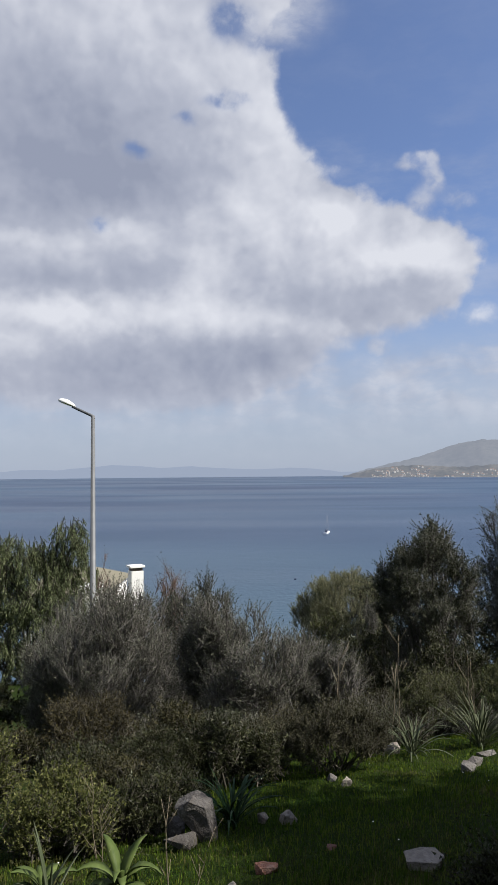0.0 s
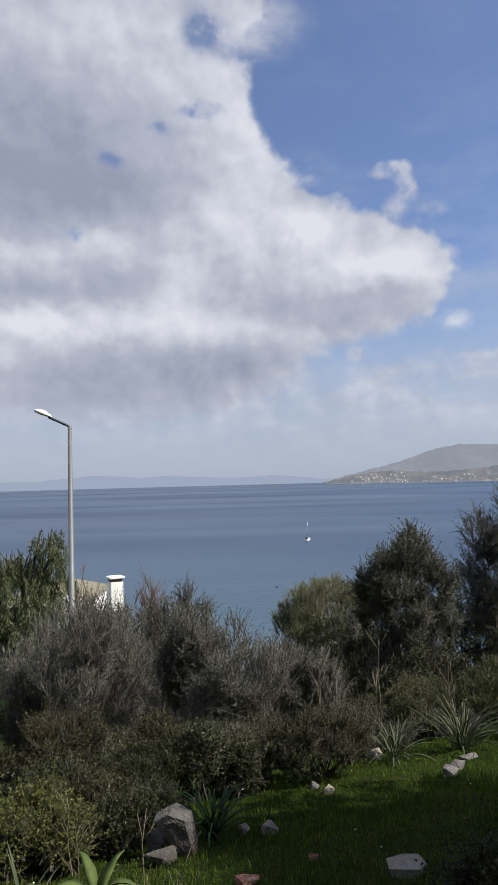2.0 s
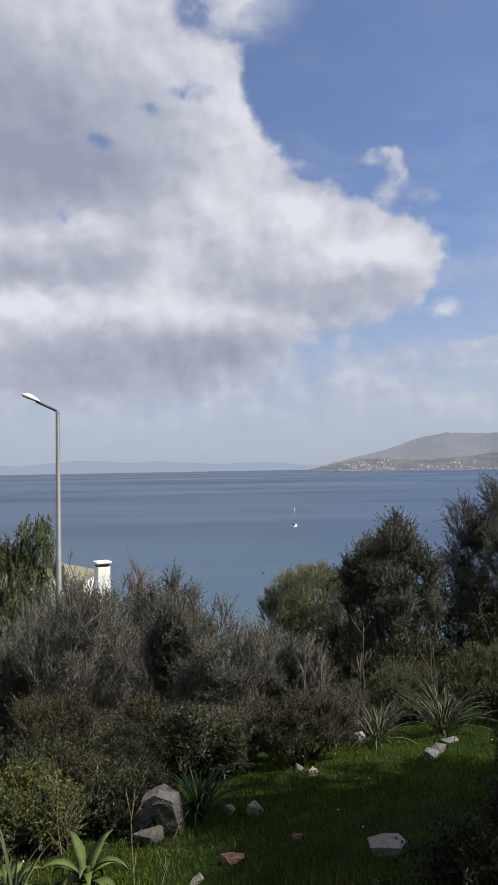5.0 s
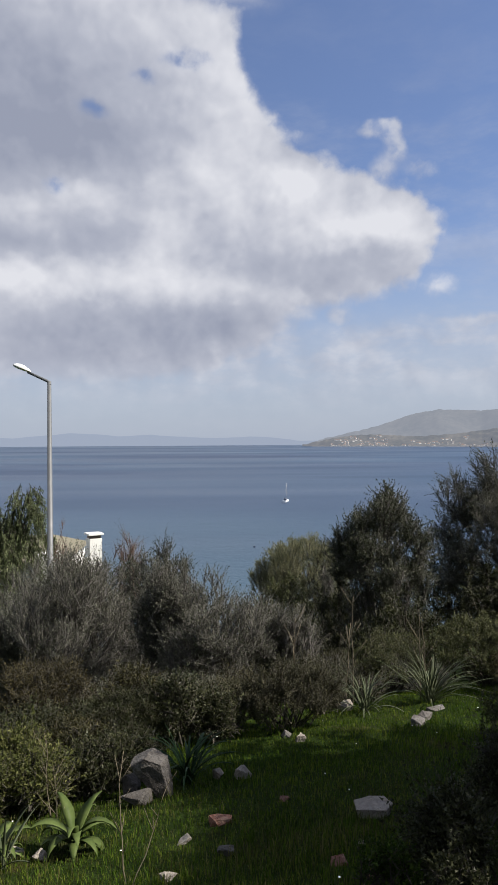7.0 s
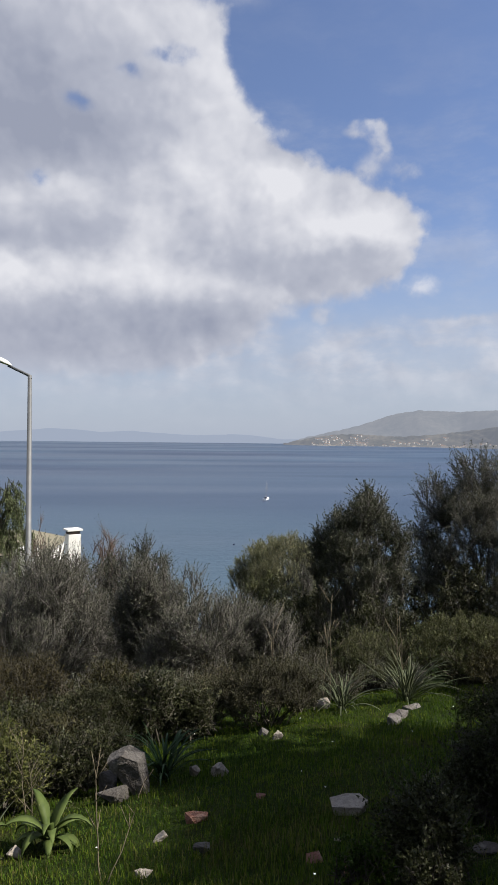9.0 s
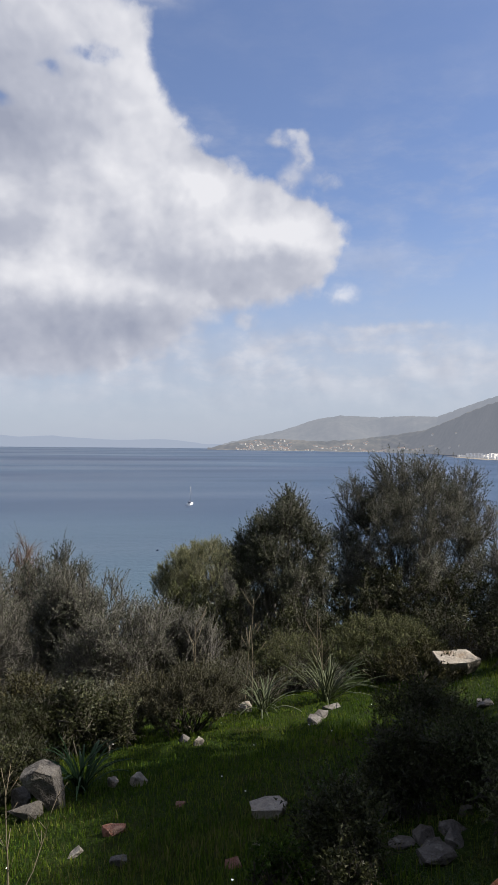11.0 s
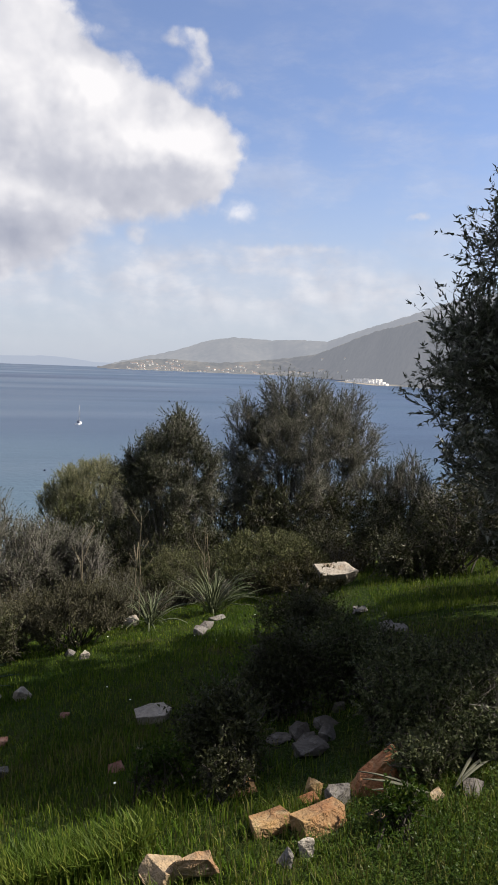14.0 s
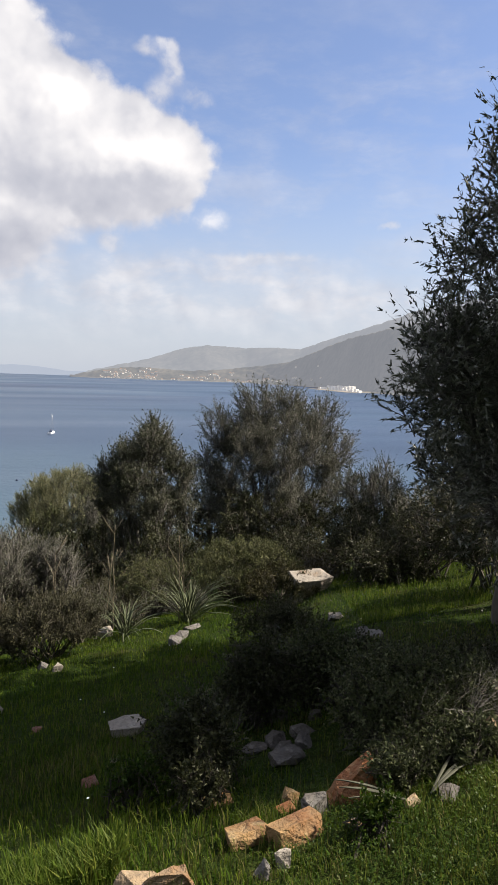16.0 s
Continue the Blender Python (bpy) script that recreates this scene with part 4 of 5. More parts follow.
# the scrub along the lower edge
def build_scrub():
    plant("pepper_tree", "weeping evergreen tree with hanging green foliage", "tree", -8.0, 24.2,
          [((0.0, 0, 3.0), (1.9, 1.5, 1.5)), ((-1.6, 0.2, 2.9), (1.7, 1.4, 1.6)), ((1.35, -0.2, 3.0), (1.1, 1.0, 1.7)), ((1.45, 0, 4.5), (0.7, 0.8, 0.85)), ((0.7, 0, 4.0), (0.9, 0.8, 0.7)),
           ((-0.4, -0.4, 4.0), (1.2, 1.1, 0.7)), ((-2.6, -0.3, 3.7), (1.3, 1.2, 1.1)), ((0.3, -1.1, 1.5), (1.2, 0.8, 1.5)), ((-1.5, -1.1, 1.6), (1.4, 0.8, 1.5)), ((-0.4, -1.6, 0.9), (1.3, 0.7, 0.9)), ((1.2, -1.3, 1.0), (0.8, 0.6, 1.0))],
          BROWN_TWIG, PEPPER, 11, shoots=12000, shoot_len=0.45, leaves=12, leaf_len=0.075, leaf_w=0.028, up=-1.1, out=0.35, jitter=0.2, shell=0.45,
          twig_r=0.005, spread=0.4, tuft=10, fan=0.22, limb_r=0.06, limbs=8)
    grey_shrub(-2.01, 10, 2.15, 2.30, 21, "large grey twiggy shrub with sparse small leaves", shoots=6000, leaves=9, count=12)
    grey_shrub(-2.95, 10.9, 1.15, 2.15, 22, "grey brushwood shrub tangled among other scrub", shoots=2600)
    grey_shrub(-0.11, 9, 1.78, 1.91, 23, "rounded grey-green shrub with fine silvery twigs", shoots=6000, leaves=10)
    grey_shrub(-1.19, 11, 1.28, 2.48, 24, "grey-green shrub standing behind the front scrub", OLIVE_GREY, shoots=3000)
    grey_shrub(-0.80, 12.5, 0.79, 2.86, 25, "upright green shrub with dense little leaves", OLIVE_GREY, shoots=1700, leaves=16)
    grey_shrub(-1.38, 12, 0.70, 3.00, 26, "bare reddish twiggy shrub without many leaves", shoots=1000, leaves=3, twig=RED_TWIG)
    grey_shrub(-3.40, 16, 0.63, 3.56, 27, "bare reddish twiggy shrub near the house", shoots=900, leaves=3, twig=RED_TWIG)
    grey_shrub(-3.35, 13, 1.18, 2.73, 28, "tall grey-brown shrub below the lamp", shoots=2400, leaves=6)
    grey_shrub(-1.75, 10.6, 1.15, 2.06, 29, "grey twiggy shrub in front of the house", shoots=2200, leaves=8)
    plant("juniper", "rounded pale green juniper with tufted top", "bush", 1.92, 16.0,
          lambda rng: clump_lobes(rng, 2.35, 1.9, 2.82, 0.75, 40, 0.15, 1.25) + [((0, 0, 1.0), (0.85, 0.7, 0.8))],
          BROWN_TWIG, JUNIPER, 31, shoots=13000, shoot_len=0.15, leaves=13, leaf_len=0.030, leaf_w=0.0115, up=1.0, out=0.7, jitter=0.15, shell=0.4,
          twig_r=0.003, spread=0.35, limb_r=0.016, limbs=3, tuft=8, fan=0.3)
    grey_shrub(2.26, 14, 0.76, 2.12, 32, "silvery grey shrub beside the round juniper", shoots=1800)
    leafy(1.01, 10.4, 1.03, 1.72, 33, "olive-green leafy shrub in the gap", HEATH, shoots=2200, leaves=14, leaf_len=0.035, leaf_w=0.012)
    grey_shrub(0.95, 9, 0.82, 1.16, 34, "low grey twiggy shrub in the gap", shoots=1600, leaves=7)
    plant("olive_bush", "dark green bushy wild olive with pale shoot tips", "bush", 2.26, 9.8,
          lambda rng: clump_lobes(rng, 1.48, 1.3, 2.66, 0.75, 30, 0.16, 1.35) + [((0.12, 0, 2.42), (0.28, 0.24, 0.28)), ((-0.45, -0.1, 1.9), (0.34, 0.3, 0.3)), ((0.1, 0.2, 0.9), (0.6, 0.4, 0.7))],
          GREY_TWIG, OLIVE_TIP, 35, shoots=7600, shoot_len=0.20, leaves=17, leaf_len=0.026, leaf_w=0.0105, up=0.75, out=0.75, jitter=0.25, shell=0.45, twig_r=0.0026, spread=0.7, limb_r=0.012, limbs=5)
    plant("wild_olive", "large grey-leaved wild olive with many upright twigs", "tree", 4.77, 11.2,
          lambda rng: clump_lobes(rng, 2.7, 2.0, 3.35, 0.5, 34, 0.15, 1.5) + [((-0.95, 0, 2.75), (0.40, 0.4, 0.42)), ((-0.35, 0, 3.2), (0.40, 0.4, 0.42)), ((0.25, 0.1, 3.15), (0.38, 0.4, 0.45)),
                       ((0.85, 0, 2.95), (0.42, 0.4, 0.46)), ((1.15, 0, 2.4), (0.40, 0.4, 0.46)), ((0, 0.2, 1.2), (0.9, 0.6, 0.9))],
          GREY_TWIG, GREY_LEAF, 36, shoots=12500, shoot_len=0.26, leaves=16, leaf_len=0.026, leaf_w=0.010, up=0.8, out=0.65, jitter=0.25, shell=0.45, twig_r=0.0034, spread=0.7,
          limb_r=0.013, limbs=6)
    grey_shrub(6.19, 10, 1.52, 2.02, 37, "grey-green shrub behind the grassy bank", OLIVE_GREY, shoots=2600, leaves=12)
    # These three take SHADY_LEAF so that the leaf colour stands in for deep shade.
    grey_shrub(5.67, 7.6, 1.78, 0.91, 38, "twiggy shrub on the terrace, shade in its leaf colour", SHADY_LEAF, shoots=3000, leaves=9)
    leafy(4.10, 6.9, 1.11, 0.58, 39, "leafy shrub with bare twigs beneath, darkened for shade", SHADY_LEAF, shoots=2000)
    leafy(4.19, 8.6, 1.15, 0.72, 68, "leafy undergrowth below the wild olive, darkened for shade", SHADY_LEAF, shoots=1700)
    grey_shrub(6.7, 7.6, 1.8, 1.5, 40, "dense grey shrub in the shade of the olive", OLIVE_GREY, shoots=1500, leaves=12)
    heath(0.68, 5.98, 0.78, 0.56, 41, "domed brown heath bush on bare stems", HEATH_BROWN, low=0.12, shoots=3000, leaves=18)
    heath(0.19, 6.21, 0.55, 0.36, 42, "small brown heath mound", HEATH_BROWN, low=0.02, shoots=1400)
    heath(1.85, 7.5, 0.90, 0.68, 43, "grey-green rounded heath cushion", HEATH, low=0.05, shoots=2600)
    heath(1.30, 7.7, 0.51, 0.55, 47, "low brown-green heath by the dry stalks", HEATH_BROWN, low=0.05, shoots=1500)
    heath(2.74, 7.2, 1.18, 0.74, 44, "olive-green spreading heath bush", HEATH, low=0.03, shoots=3400, leaf_len=0.022, leaf_w=0.008)
    heath(2.91, 6.6, 0.81, 0.38, 45, "small yellow-green heath bush", BROWN_LEAF, low=0.03, shoots=1300, leaf_len=0.026, leaf_w=0.009)
    heath(0.18, 7.3, 0.64, 0.31, 48, "brown heath mound below the grey shrub", HEATH_BROWN, low=0.03, shoots=1500)
    heath(-0.60, 5.62, 0.58, 0.50, 46, "dark dense rounded heath bush beside the boulder", SHADY_LEAF, low=0.02, shoots=3000)
    leafy(-1.50, 7, 0.95, 0.66, 51, "rusty brown small-leaved shrub in the front scrub", RUST_LEAF, shoots=2600, leaves=11, leaf_len=0.018, leaf_w=0.009, up=0.9)
    leafy(-0.72, 7.2, 0.72, 0.46, 52, "brown-green small-leaved shrub in the front scrub", BROWN_LEAF, shoots=2100, leaves=11)
    leafy(-2.20, 6.9, 0.62, 0.40, 53, "brown-green small-leaved shrub in the front scrub", BROWN_LEAF, shoots=1300, leaves=11)
    leafy(-0.32, 7.6, 0.71, 0.39, 54, "greyish leafy shrub under the rounded scrub", OLIVE_GREY, shoots=1500, leaves=12)
    leafy(-1.65, 4.9, 0.39, 0.68, 55, "fresh green leafy shrub at the lawn's edge", GREEN_LEAF, shoots=2000, leaves=15, leaf_len=0.020, leaf_w=0.010, up=0.9, jitter=0.25, far=True)
    leafy(-1.08, 4.7, 0.37, 0.40, 56, "fresh green leafy shrub with upright sprigs", GREEN_LEAF, shoots=2000, leaves=15, leaf_len=0.020, leaf_w=0.010, up=0.9, jitter=0.25, far=True)
    leafy(-0.92, 5.35, 0.45, 0.30, 57, "brown-green shrub in the front scrub", BROWN_LEAF, shoots=1500, leaves=11)
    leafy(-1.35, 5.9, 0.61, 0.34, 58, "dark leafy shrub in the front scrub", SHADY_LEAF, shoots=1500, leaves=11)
    # Shade under the front scrub is put into this one's leaf colour.
    leafy(-0.90, 6.2, 0.50, 0.29, 59, "shrub in the front scrub, darkened for shade", SHADY_LEAF, shoots=1300, leaves=11)
    for x, y, w, h, seed, leaf, label in (
            (-0.62, 4.66, 0.42, 0.30, 151, SHADY_LEAF, "dark shrub beside the leaning boulder"), (-0.88, 4.45, 0.38, 0.30, 152, GREEN_LEAF, "fresh green shrub at the scrub's foot"),
            (-0.42, 4.86, 0.38, 0.28, 153, SHADY_LEAF, "dark shrub behind the leaning boulder"), (-0.74, 5.02, 0.42, 0.36, 154, BROWN_LEAF, "brown-green shrub in the front scrub"),
            (-1.15, 4.40, 0.34, 0.34, 155, GREEN_LEAF, "fresh green shrub at the scrub's foot")):
        leafy(x, y, w, h, seed, label, leaf, shoots=1500, leaves=12, leaf_len=0.018, leaf_w=0.009, shoot_len=0.12, up=0.9)
    # Shadow at the lawn's edge is painted into both shrubs' leaves.
    leafy(-0.26, 5.7, 0.43, 0.51, 86, "twiggy shrub at the lawn's edge, darkened for shade", SHADY_LEAF, shoots=1300, leaves=11)
    leafy(0.05, 5.79, 0.40, 0.35, 87, "shrub at the lawn's edge, darkened for shade", SHADY_LEAF, shoots=1100, leaves=11)
    # on the tumbled wall and terrace
    wall = dict(far=True, leaf_len=0.013, leaf_w=0.0075, shoot_len=0.15, twig_r=0.0011, limb_r=0.006, limbs=8, jitter=0.55, shell=0.35, twig=DARK_TWIG, deep=0.65, spread=0.8, fan=0.55, tuft=6)
    # SHADY_LEAF carries the painted shade here; WALL_LEAF is its lit copy.
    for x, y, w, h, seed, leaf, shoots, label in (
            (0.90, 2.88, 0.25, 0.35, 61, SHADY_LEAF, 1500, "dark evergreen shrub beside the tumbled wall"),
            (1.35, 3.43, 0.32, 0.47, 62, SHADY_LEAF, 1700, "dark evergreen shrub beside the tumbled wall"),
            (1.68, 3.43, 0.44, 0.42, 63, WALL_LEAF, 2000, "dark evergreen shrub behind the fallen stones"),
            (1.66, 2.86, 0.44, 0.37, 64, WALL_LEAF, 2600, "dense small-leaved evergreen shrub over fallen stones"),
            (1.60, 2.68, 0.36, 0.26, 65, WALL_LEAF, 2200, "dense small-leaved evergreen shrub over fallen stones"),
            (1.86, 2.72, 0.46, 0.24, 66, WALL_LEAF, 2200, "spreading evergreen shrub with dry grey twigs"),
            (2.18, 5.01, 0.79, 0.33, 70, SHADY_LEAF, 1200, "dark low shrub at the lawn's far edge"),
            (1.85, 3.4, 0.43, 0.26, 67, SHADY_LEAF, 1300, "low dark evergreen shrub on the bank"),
            (2.14, 2.98, 0.64, 0.22, 69, SHADY_LEAF, 1500, "fine-leaved bush on the bank, shade in its colour")):
        leafy(x, y, w * 0.9, h * 0.84, seed, label, leaf, shoots=shoots, leaves=17, **wall)
    for x, y, w, h, seed, leaf, shoots, label in (
            (0.67, 2.82, 0.23, 0.17, 71, HERB, 420, "little leafy sprigs in the shaded grass"),
            (0.84, 2.65, 0.19, 0.15, 72, SHADY_LEAF, 380, "dark leafy sprigs beside the ochre stone"),
            (1.20, 2.19, 0.12, 0.06, 73, HERB, 260, "small leafy plant among ochre stones"),
            (1.42, 2.40, 0.26, 0.13, 74, WALL_LEAF, 750, "small-leaved shrub among stones"),
            (1.66, 2.42, 0.30, 0.13, 75, WALL_LEAF, 800, "small-leaved shrub among stones")):
        leafy(x, y, w, h, seed, label, leaf, shoots=shoots, leaves=12, **{**wall, "leaf_len": 0.011, "leaf_w": 0.007, "shoot_len": 0.055})
    # bare grey twigs at the foot of the spreading shrub
    plant("dead_brush", "tangle of bare grey dead twigs over stones", "dead brush", 1.76, 2.60,
          [((0, 0, 0.12), (0.30, 0.10, 0.10)), ((-0.18, 0, 0.10), (0.16, 0.08, 0.08)), ((0.18, 0, 0.16), (0.16, 0.08, 0.12))], GREY_TWIG, DRY, 76, foliage="dead_leaves",
          shoots=200, shoot_len=0.20, leaves=1, leaf_len=0.010, leaf_w=0.005, up=0.5, out=0.7, jitter=0.6, twig_r=0.0011, limb_r=0.002, limbs=2, tuft=5, fan=0.5)
    # Painted dark with SHADY_LEAF for the tree shade on this bank.
    for x, y, w, h, seed, leaf in ((3.73, 6, 0.74, 0.43, 83, SHADY_LEAF), (4.18, 5.95, 0.90, 0.94, 84, SHADY_LEAF), (3.94, 4.86, 0.88, 1.10, 85, SHADY_LEAF)):
        leafy(x, y, w, h * 0.9, seed, "twiggy shrub above the grassy bank, darkened for shade", leaf, shoots=1300, leaves=11, leaf_len=0.026, leaf_w=0.011, shoot_len=0.22, jitter=0.5, group="shrubs above the bank")
    # dark growth between and below the taller bushes, shade put into its colour
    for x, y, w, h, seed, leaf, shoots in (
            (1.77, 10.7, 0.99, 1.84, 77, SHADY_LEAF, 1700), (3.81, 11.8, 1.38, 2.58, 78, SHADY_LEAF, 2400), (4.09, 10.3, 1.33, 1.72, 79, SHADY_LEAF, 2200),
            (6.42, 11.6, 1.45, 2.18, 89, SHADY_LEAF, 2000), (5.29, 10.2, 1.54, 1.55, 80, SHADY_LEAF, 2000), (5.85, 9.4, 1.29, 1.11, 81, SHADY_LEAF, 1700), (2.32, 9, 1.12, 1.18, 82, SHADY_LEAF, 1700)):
        leafy(x, y, w, h, seed, "dense undergrowth between taller bushes, darkened for shade", leaf, shoots=int(shoots * 0.75), leaves=12, leaf_len=0.034, leaf_w=0.014, group="dark undergrowth")
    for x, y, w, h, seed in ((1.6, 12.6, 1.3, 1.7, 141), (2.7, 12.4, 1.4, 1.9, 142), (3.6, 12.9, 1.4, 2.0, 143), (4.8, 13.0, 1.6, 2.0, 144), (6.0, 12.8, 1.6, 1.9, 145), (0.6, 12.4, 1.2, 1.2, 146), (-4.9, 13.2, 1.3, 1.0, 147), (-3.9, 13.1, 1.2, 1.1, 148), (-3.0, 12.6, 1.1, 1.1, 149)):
        leafy(x, y, w, h, seed, "dense scrub below the taller bushes, darkened for shade", SHADY_LEAF, shoots=1100, leaves=9, leaf_len=0.055, leaf_w=0.026, clumps=12, group="dark scrub")
    # low growth that closes the gaps between the larger shrubs
    rng = random.Random(9)
    for k in range(26):
        x, y = rng.uniform(-3.4, 4.6), rng.uniform(7.0, 9.6)
        w, h = rng.uniform(0.5, 1.0), rng.uniform(0.12, 0.36) + 0.09 * (y - 7.0)
        if x < -2.5 and y < 9.2:
            x += 2.2
        leafy(x, y, w, h, 100 + k, "low tangled undergrowth among the scrub", (BROWN_LEAF, HEATH_BROWN, SHADY_LEAF, GREY_LEAF, RUST_LEAF)[k % 5], shoots=1000, leaves=7, group="undergrowth",
              leaf_len=0.021, leaf_w=0.009, up=1.0, out=0.5, shoot_len=0.2, twig=(BROWN_TWIG, GREY_TWIG)[k % 2])


build_scrub()


def olive_tree(name, label, x, y, lobes, seed, shoots, leaf_len=0.052, leaf_w=0.019, leaves=24, trunk=1.2, full=True):
    rng = np.random.default_rng(seed)
    z = ground_z(x, y)
    wood, leaf = plant_arrays(rng, lobes, shoots=shoots, shoot_len=0.26, leaves=leaves, leaf_len=leaf_len, leaf_w=leaf_w, up=0.4, out=0.9, jitter=0.4, shell=0.45,
                              twig_r=0.003, spread=0.6, full=full, limb_r=0.022, limbs=22, tuft=7, fan=0.5, far=not full)
    tree = empty(name, x, y, z, label, "tree")
    child("branchwork", fast_mesh("branchwork", wood[0], wood[1], GREY_TWIG), tree)
    child("crown", fast_mesh("crown", leaf[0], [leaf[1]], OLIVE), tree)
    part("trunk", tube_mesh([(0.05, 0, -0.15), (0, 0, 0.1), (0.06, 0.03, trunk * 0.5), (-0.03, 0, trunk), (0.04, 0.02, trunk * 1.7)], [0.17, 0.13, 0.10, 0.085, 0.045], 10), BROWN_TWIG, tree)
    for k in range(5):
        c = lobes[k % len(lobes)][0]
        part("limb", tube_mesh([(0, 0, trunk * 0.6), (c[0] * 0.45 + rng.normal() * 0.05, c[1] * 0.45, (trunk + c[2]) * 0.5), c], [0.06, 0.045, 0.02], 7), BROWN_TWIG, tree)
    return tree


olive_tree("olive_tree", "tall evergreen olive with dark narrow leaves", 3.24, 3.9,
           [((0.02, 0.0, 1.5), (0.90, 0.75, 0.70)), ((0.0, 0.0, 2.15), (0.70, 0.6, 0.58)), ((0.06, 0.0, 2.7), (0.52, 0.46, 0.52)), ((0.26, 0.0, 3.25), (0.40, 0.4, 0.5)),
            ((-0.60, -0.1, 1.55), (0.40, 0.32, 0.34)), ((0.6, 0.0, 1.98), (0.75, 0.8, 0.85)), ((0.0, -0.15, 0.85), (0.8, 0.6, 0.55)), ((0.55, 0.08, 2.75), (0.55, 0.55, 0.62)),
            # Lobes from here on are added out of view to widen the lawn's shade.
            ((0.5, -0.8, 1.9), (0.65, 0.55, 0.75)), ((0.45, -0.75, 2.7), (0.5, 0.45, 0.55)), ((0.4, -0.65, 3.1), (0.4, 0.4, 0.45)),
            ((0.35, -1.25, 2.6), (0.55, 0.5, 0.55)), ((0.3, -1.3, 3.2), (0.55, 0.5, 0.45)), ((-0.02, -1.35, 2.75), (0.4, 0.42, 0.45)),
            ((0.75, -1.75, 3.2), (0.42, 0.4, 0.45)),
            ((0.9, -0.1, 3.2), (0.5, 0.55, 0.5)), ((1.05, -0.6, 3.4), (0.55, 0.5, 0.5)), ((0.95, -1.2, 3.6), (0.55, 0.5, 0.5))], 71, 9500, 0.037, 0.0130, 17, 0.95, False)
# Added outside the view, only to throw dappled shade over the lawn.
olive_tree("olive_tree", "unseen olive added to shade the lawn", 4.95, 4.1,
           [((0, 0, 2.5), (0.9, 0.8, 0.6)), ((-0.1, 0.1, 3.2), (0.85, 0.8, 0.7)), ((0, 0, 4.0), (0.65, 0.65, 0.6)), ((0, 0, 4.6), (0.45, 0.45, 0.5))], 73, 500, 0.09, 0.034, 12, 1.3, False)
# Another unseen tree, placed to keep sun off the wall shrubs.
olive_tree("olive_tree", "unseen olive added to shade the tumbled wall", 4.6, 2.7,
           [((0, 0, 1.9), (0.6, 0.6, 0.5)), ((-0.1, 0.1, 2.5), (0.65, 0.6, 0.5)), ((0, 0, 3.1), (0.5, 0.5, 0.5))], 76, 1000, 0.08, 0.030, 12, 0.9, False)
# Two olives added behind the first one as shade casters for the bank.
for x, y, seed in ((6.5, 6.7, 74), (7.0, 8.9, 75)):
    olive_tree("olive_tree", "dense olive added to shade the bank shrubs", x, y,
               [((0, 0, 1.5), (1.0, 0.9, 0.8)), ((-0.1, 0.1, 2.3), (0.95, 0.85, 0.8)), ((0, 0, 3.1), (0.7, 0.65, 0.6)), ((0.2, 0.1, 0.8), (0.9, 0.8, 0.6))], seed, 1000, 0.10, 0.038, 11, 0.9, False)
# Stands out of view; added for the shadow on the near right ground.
olive_tree("olive_tree", "unseen olive added to shade the near ground", 3.6, 0.9,
           [((0, 0, 2.0), (0.7, 0.6, 0.6)), ((0.1, 0.1, 1.4), (0.6, 0.5, 0.5)), ((0, 0, 2.6), (0.5, 0.45, 0.5))], 72, 1100, 0.06, 0.022, 18, 0.9, False)


# ---------------------------------------------------------------- stones
STONES = []


def rock(name, label, x, y, sx, sy, sz, mat, seed, turn=0.0, sink=0.25, tilt=0.0, points=16, group="", flat=0.0, lean=None, rough=1.0, corners=None):
    """An angular broken stone: a hull of random points (or of given corners) with worn edges and a rough face."""
    rng = np.random.default_rng(seed)
    p = rng.uniform(-1, 1, (points, 3))
    p = p / np.max(np.abs(p), axis=1, keepdims=True) * rng.uniform(0.75, 1.0, (points, 1))
    if points == 8:
        p = np.array([(a, b, c) for a in (-1, 1) for b in (-1, 1) for c in (-1, 1)]) * rng.uniform(0.68, 1.0, (8, 3))
    if corners:
        p = np.array(corners)
    if flat:
        p[:, 2] = np.clip(p[:, 2], -1, 1 - flat)
    bm = bmesh.new()
    for v in p:
        bm.verts.new(v * (sx / 2, sy / 2, sz / 2))
    hull = bmesh.ops.convex_hull(bm, input=bm.verts[:])
    bmesh.ops.delete(bm, geom=list({g for g in hull["geom_interior"] + hull["geom_unused"] if isinstance(g, bmesh.types.BMVert)}), context="VERTS")
    bmesh.ops.dissolve_limit(bm, angle_limit=radians(14), verts=bm.verts[:], edges=bm.edges[:])
    bmesh.ops.bevel(bm, geom=bm.edges[:], offset=min(sx, sy, sz) * 0.035, segments=2, affect="EDGES", profile=0.6)
    bmesh.ops.triangulate(bm, faces=bm.faces[:])
    cuts = 3 if max(sx, sy) > 0.2 else 1
    bmesh.ops.subdivide_edges(bm, edges=bm.edges[:], cuts=cuts, use_grid_fill=True)
    size = min(sx, sy, sz)
    for v in bm.verts:
        q = v.co / max(size, 0.05) * 2.2
        v.co += v.normal * size * rough * (0.045 * noise.noise((q.x + seed, q.y, q.z)) + 0.035 * noise.noise((q.x * 4, q.y * 4 + seed, q.z * 4)))
    for f in bm.faces:
        f.smooth = False
    me = bpy.data.meshes.new(name)
    bm.to_mesh(me)
    bm.free()
    me.materials.append(mat)
    ob = tagged(new(name, me), label, "stone", group)
    ob.location = (x, y, ground_z(x, y) + sz * (0.5 - sink))
    ob.rotation_euler = (radians(tilt), radians(tilt * 0.6 if lean is None else lean), radians(turn))
    STONES.append((x, y, max(sx, sy) * 0.5))
    return ob


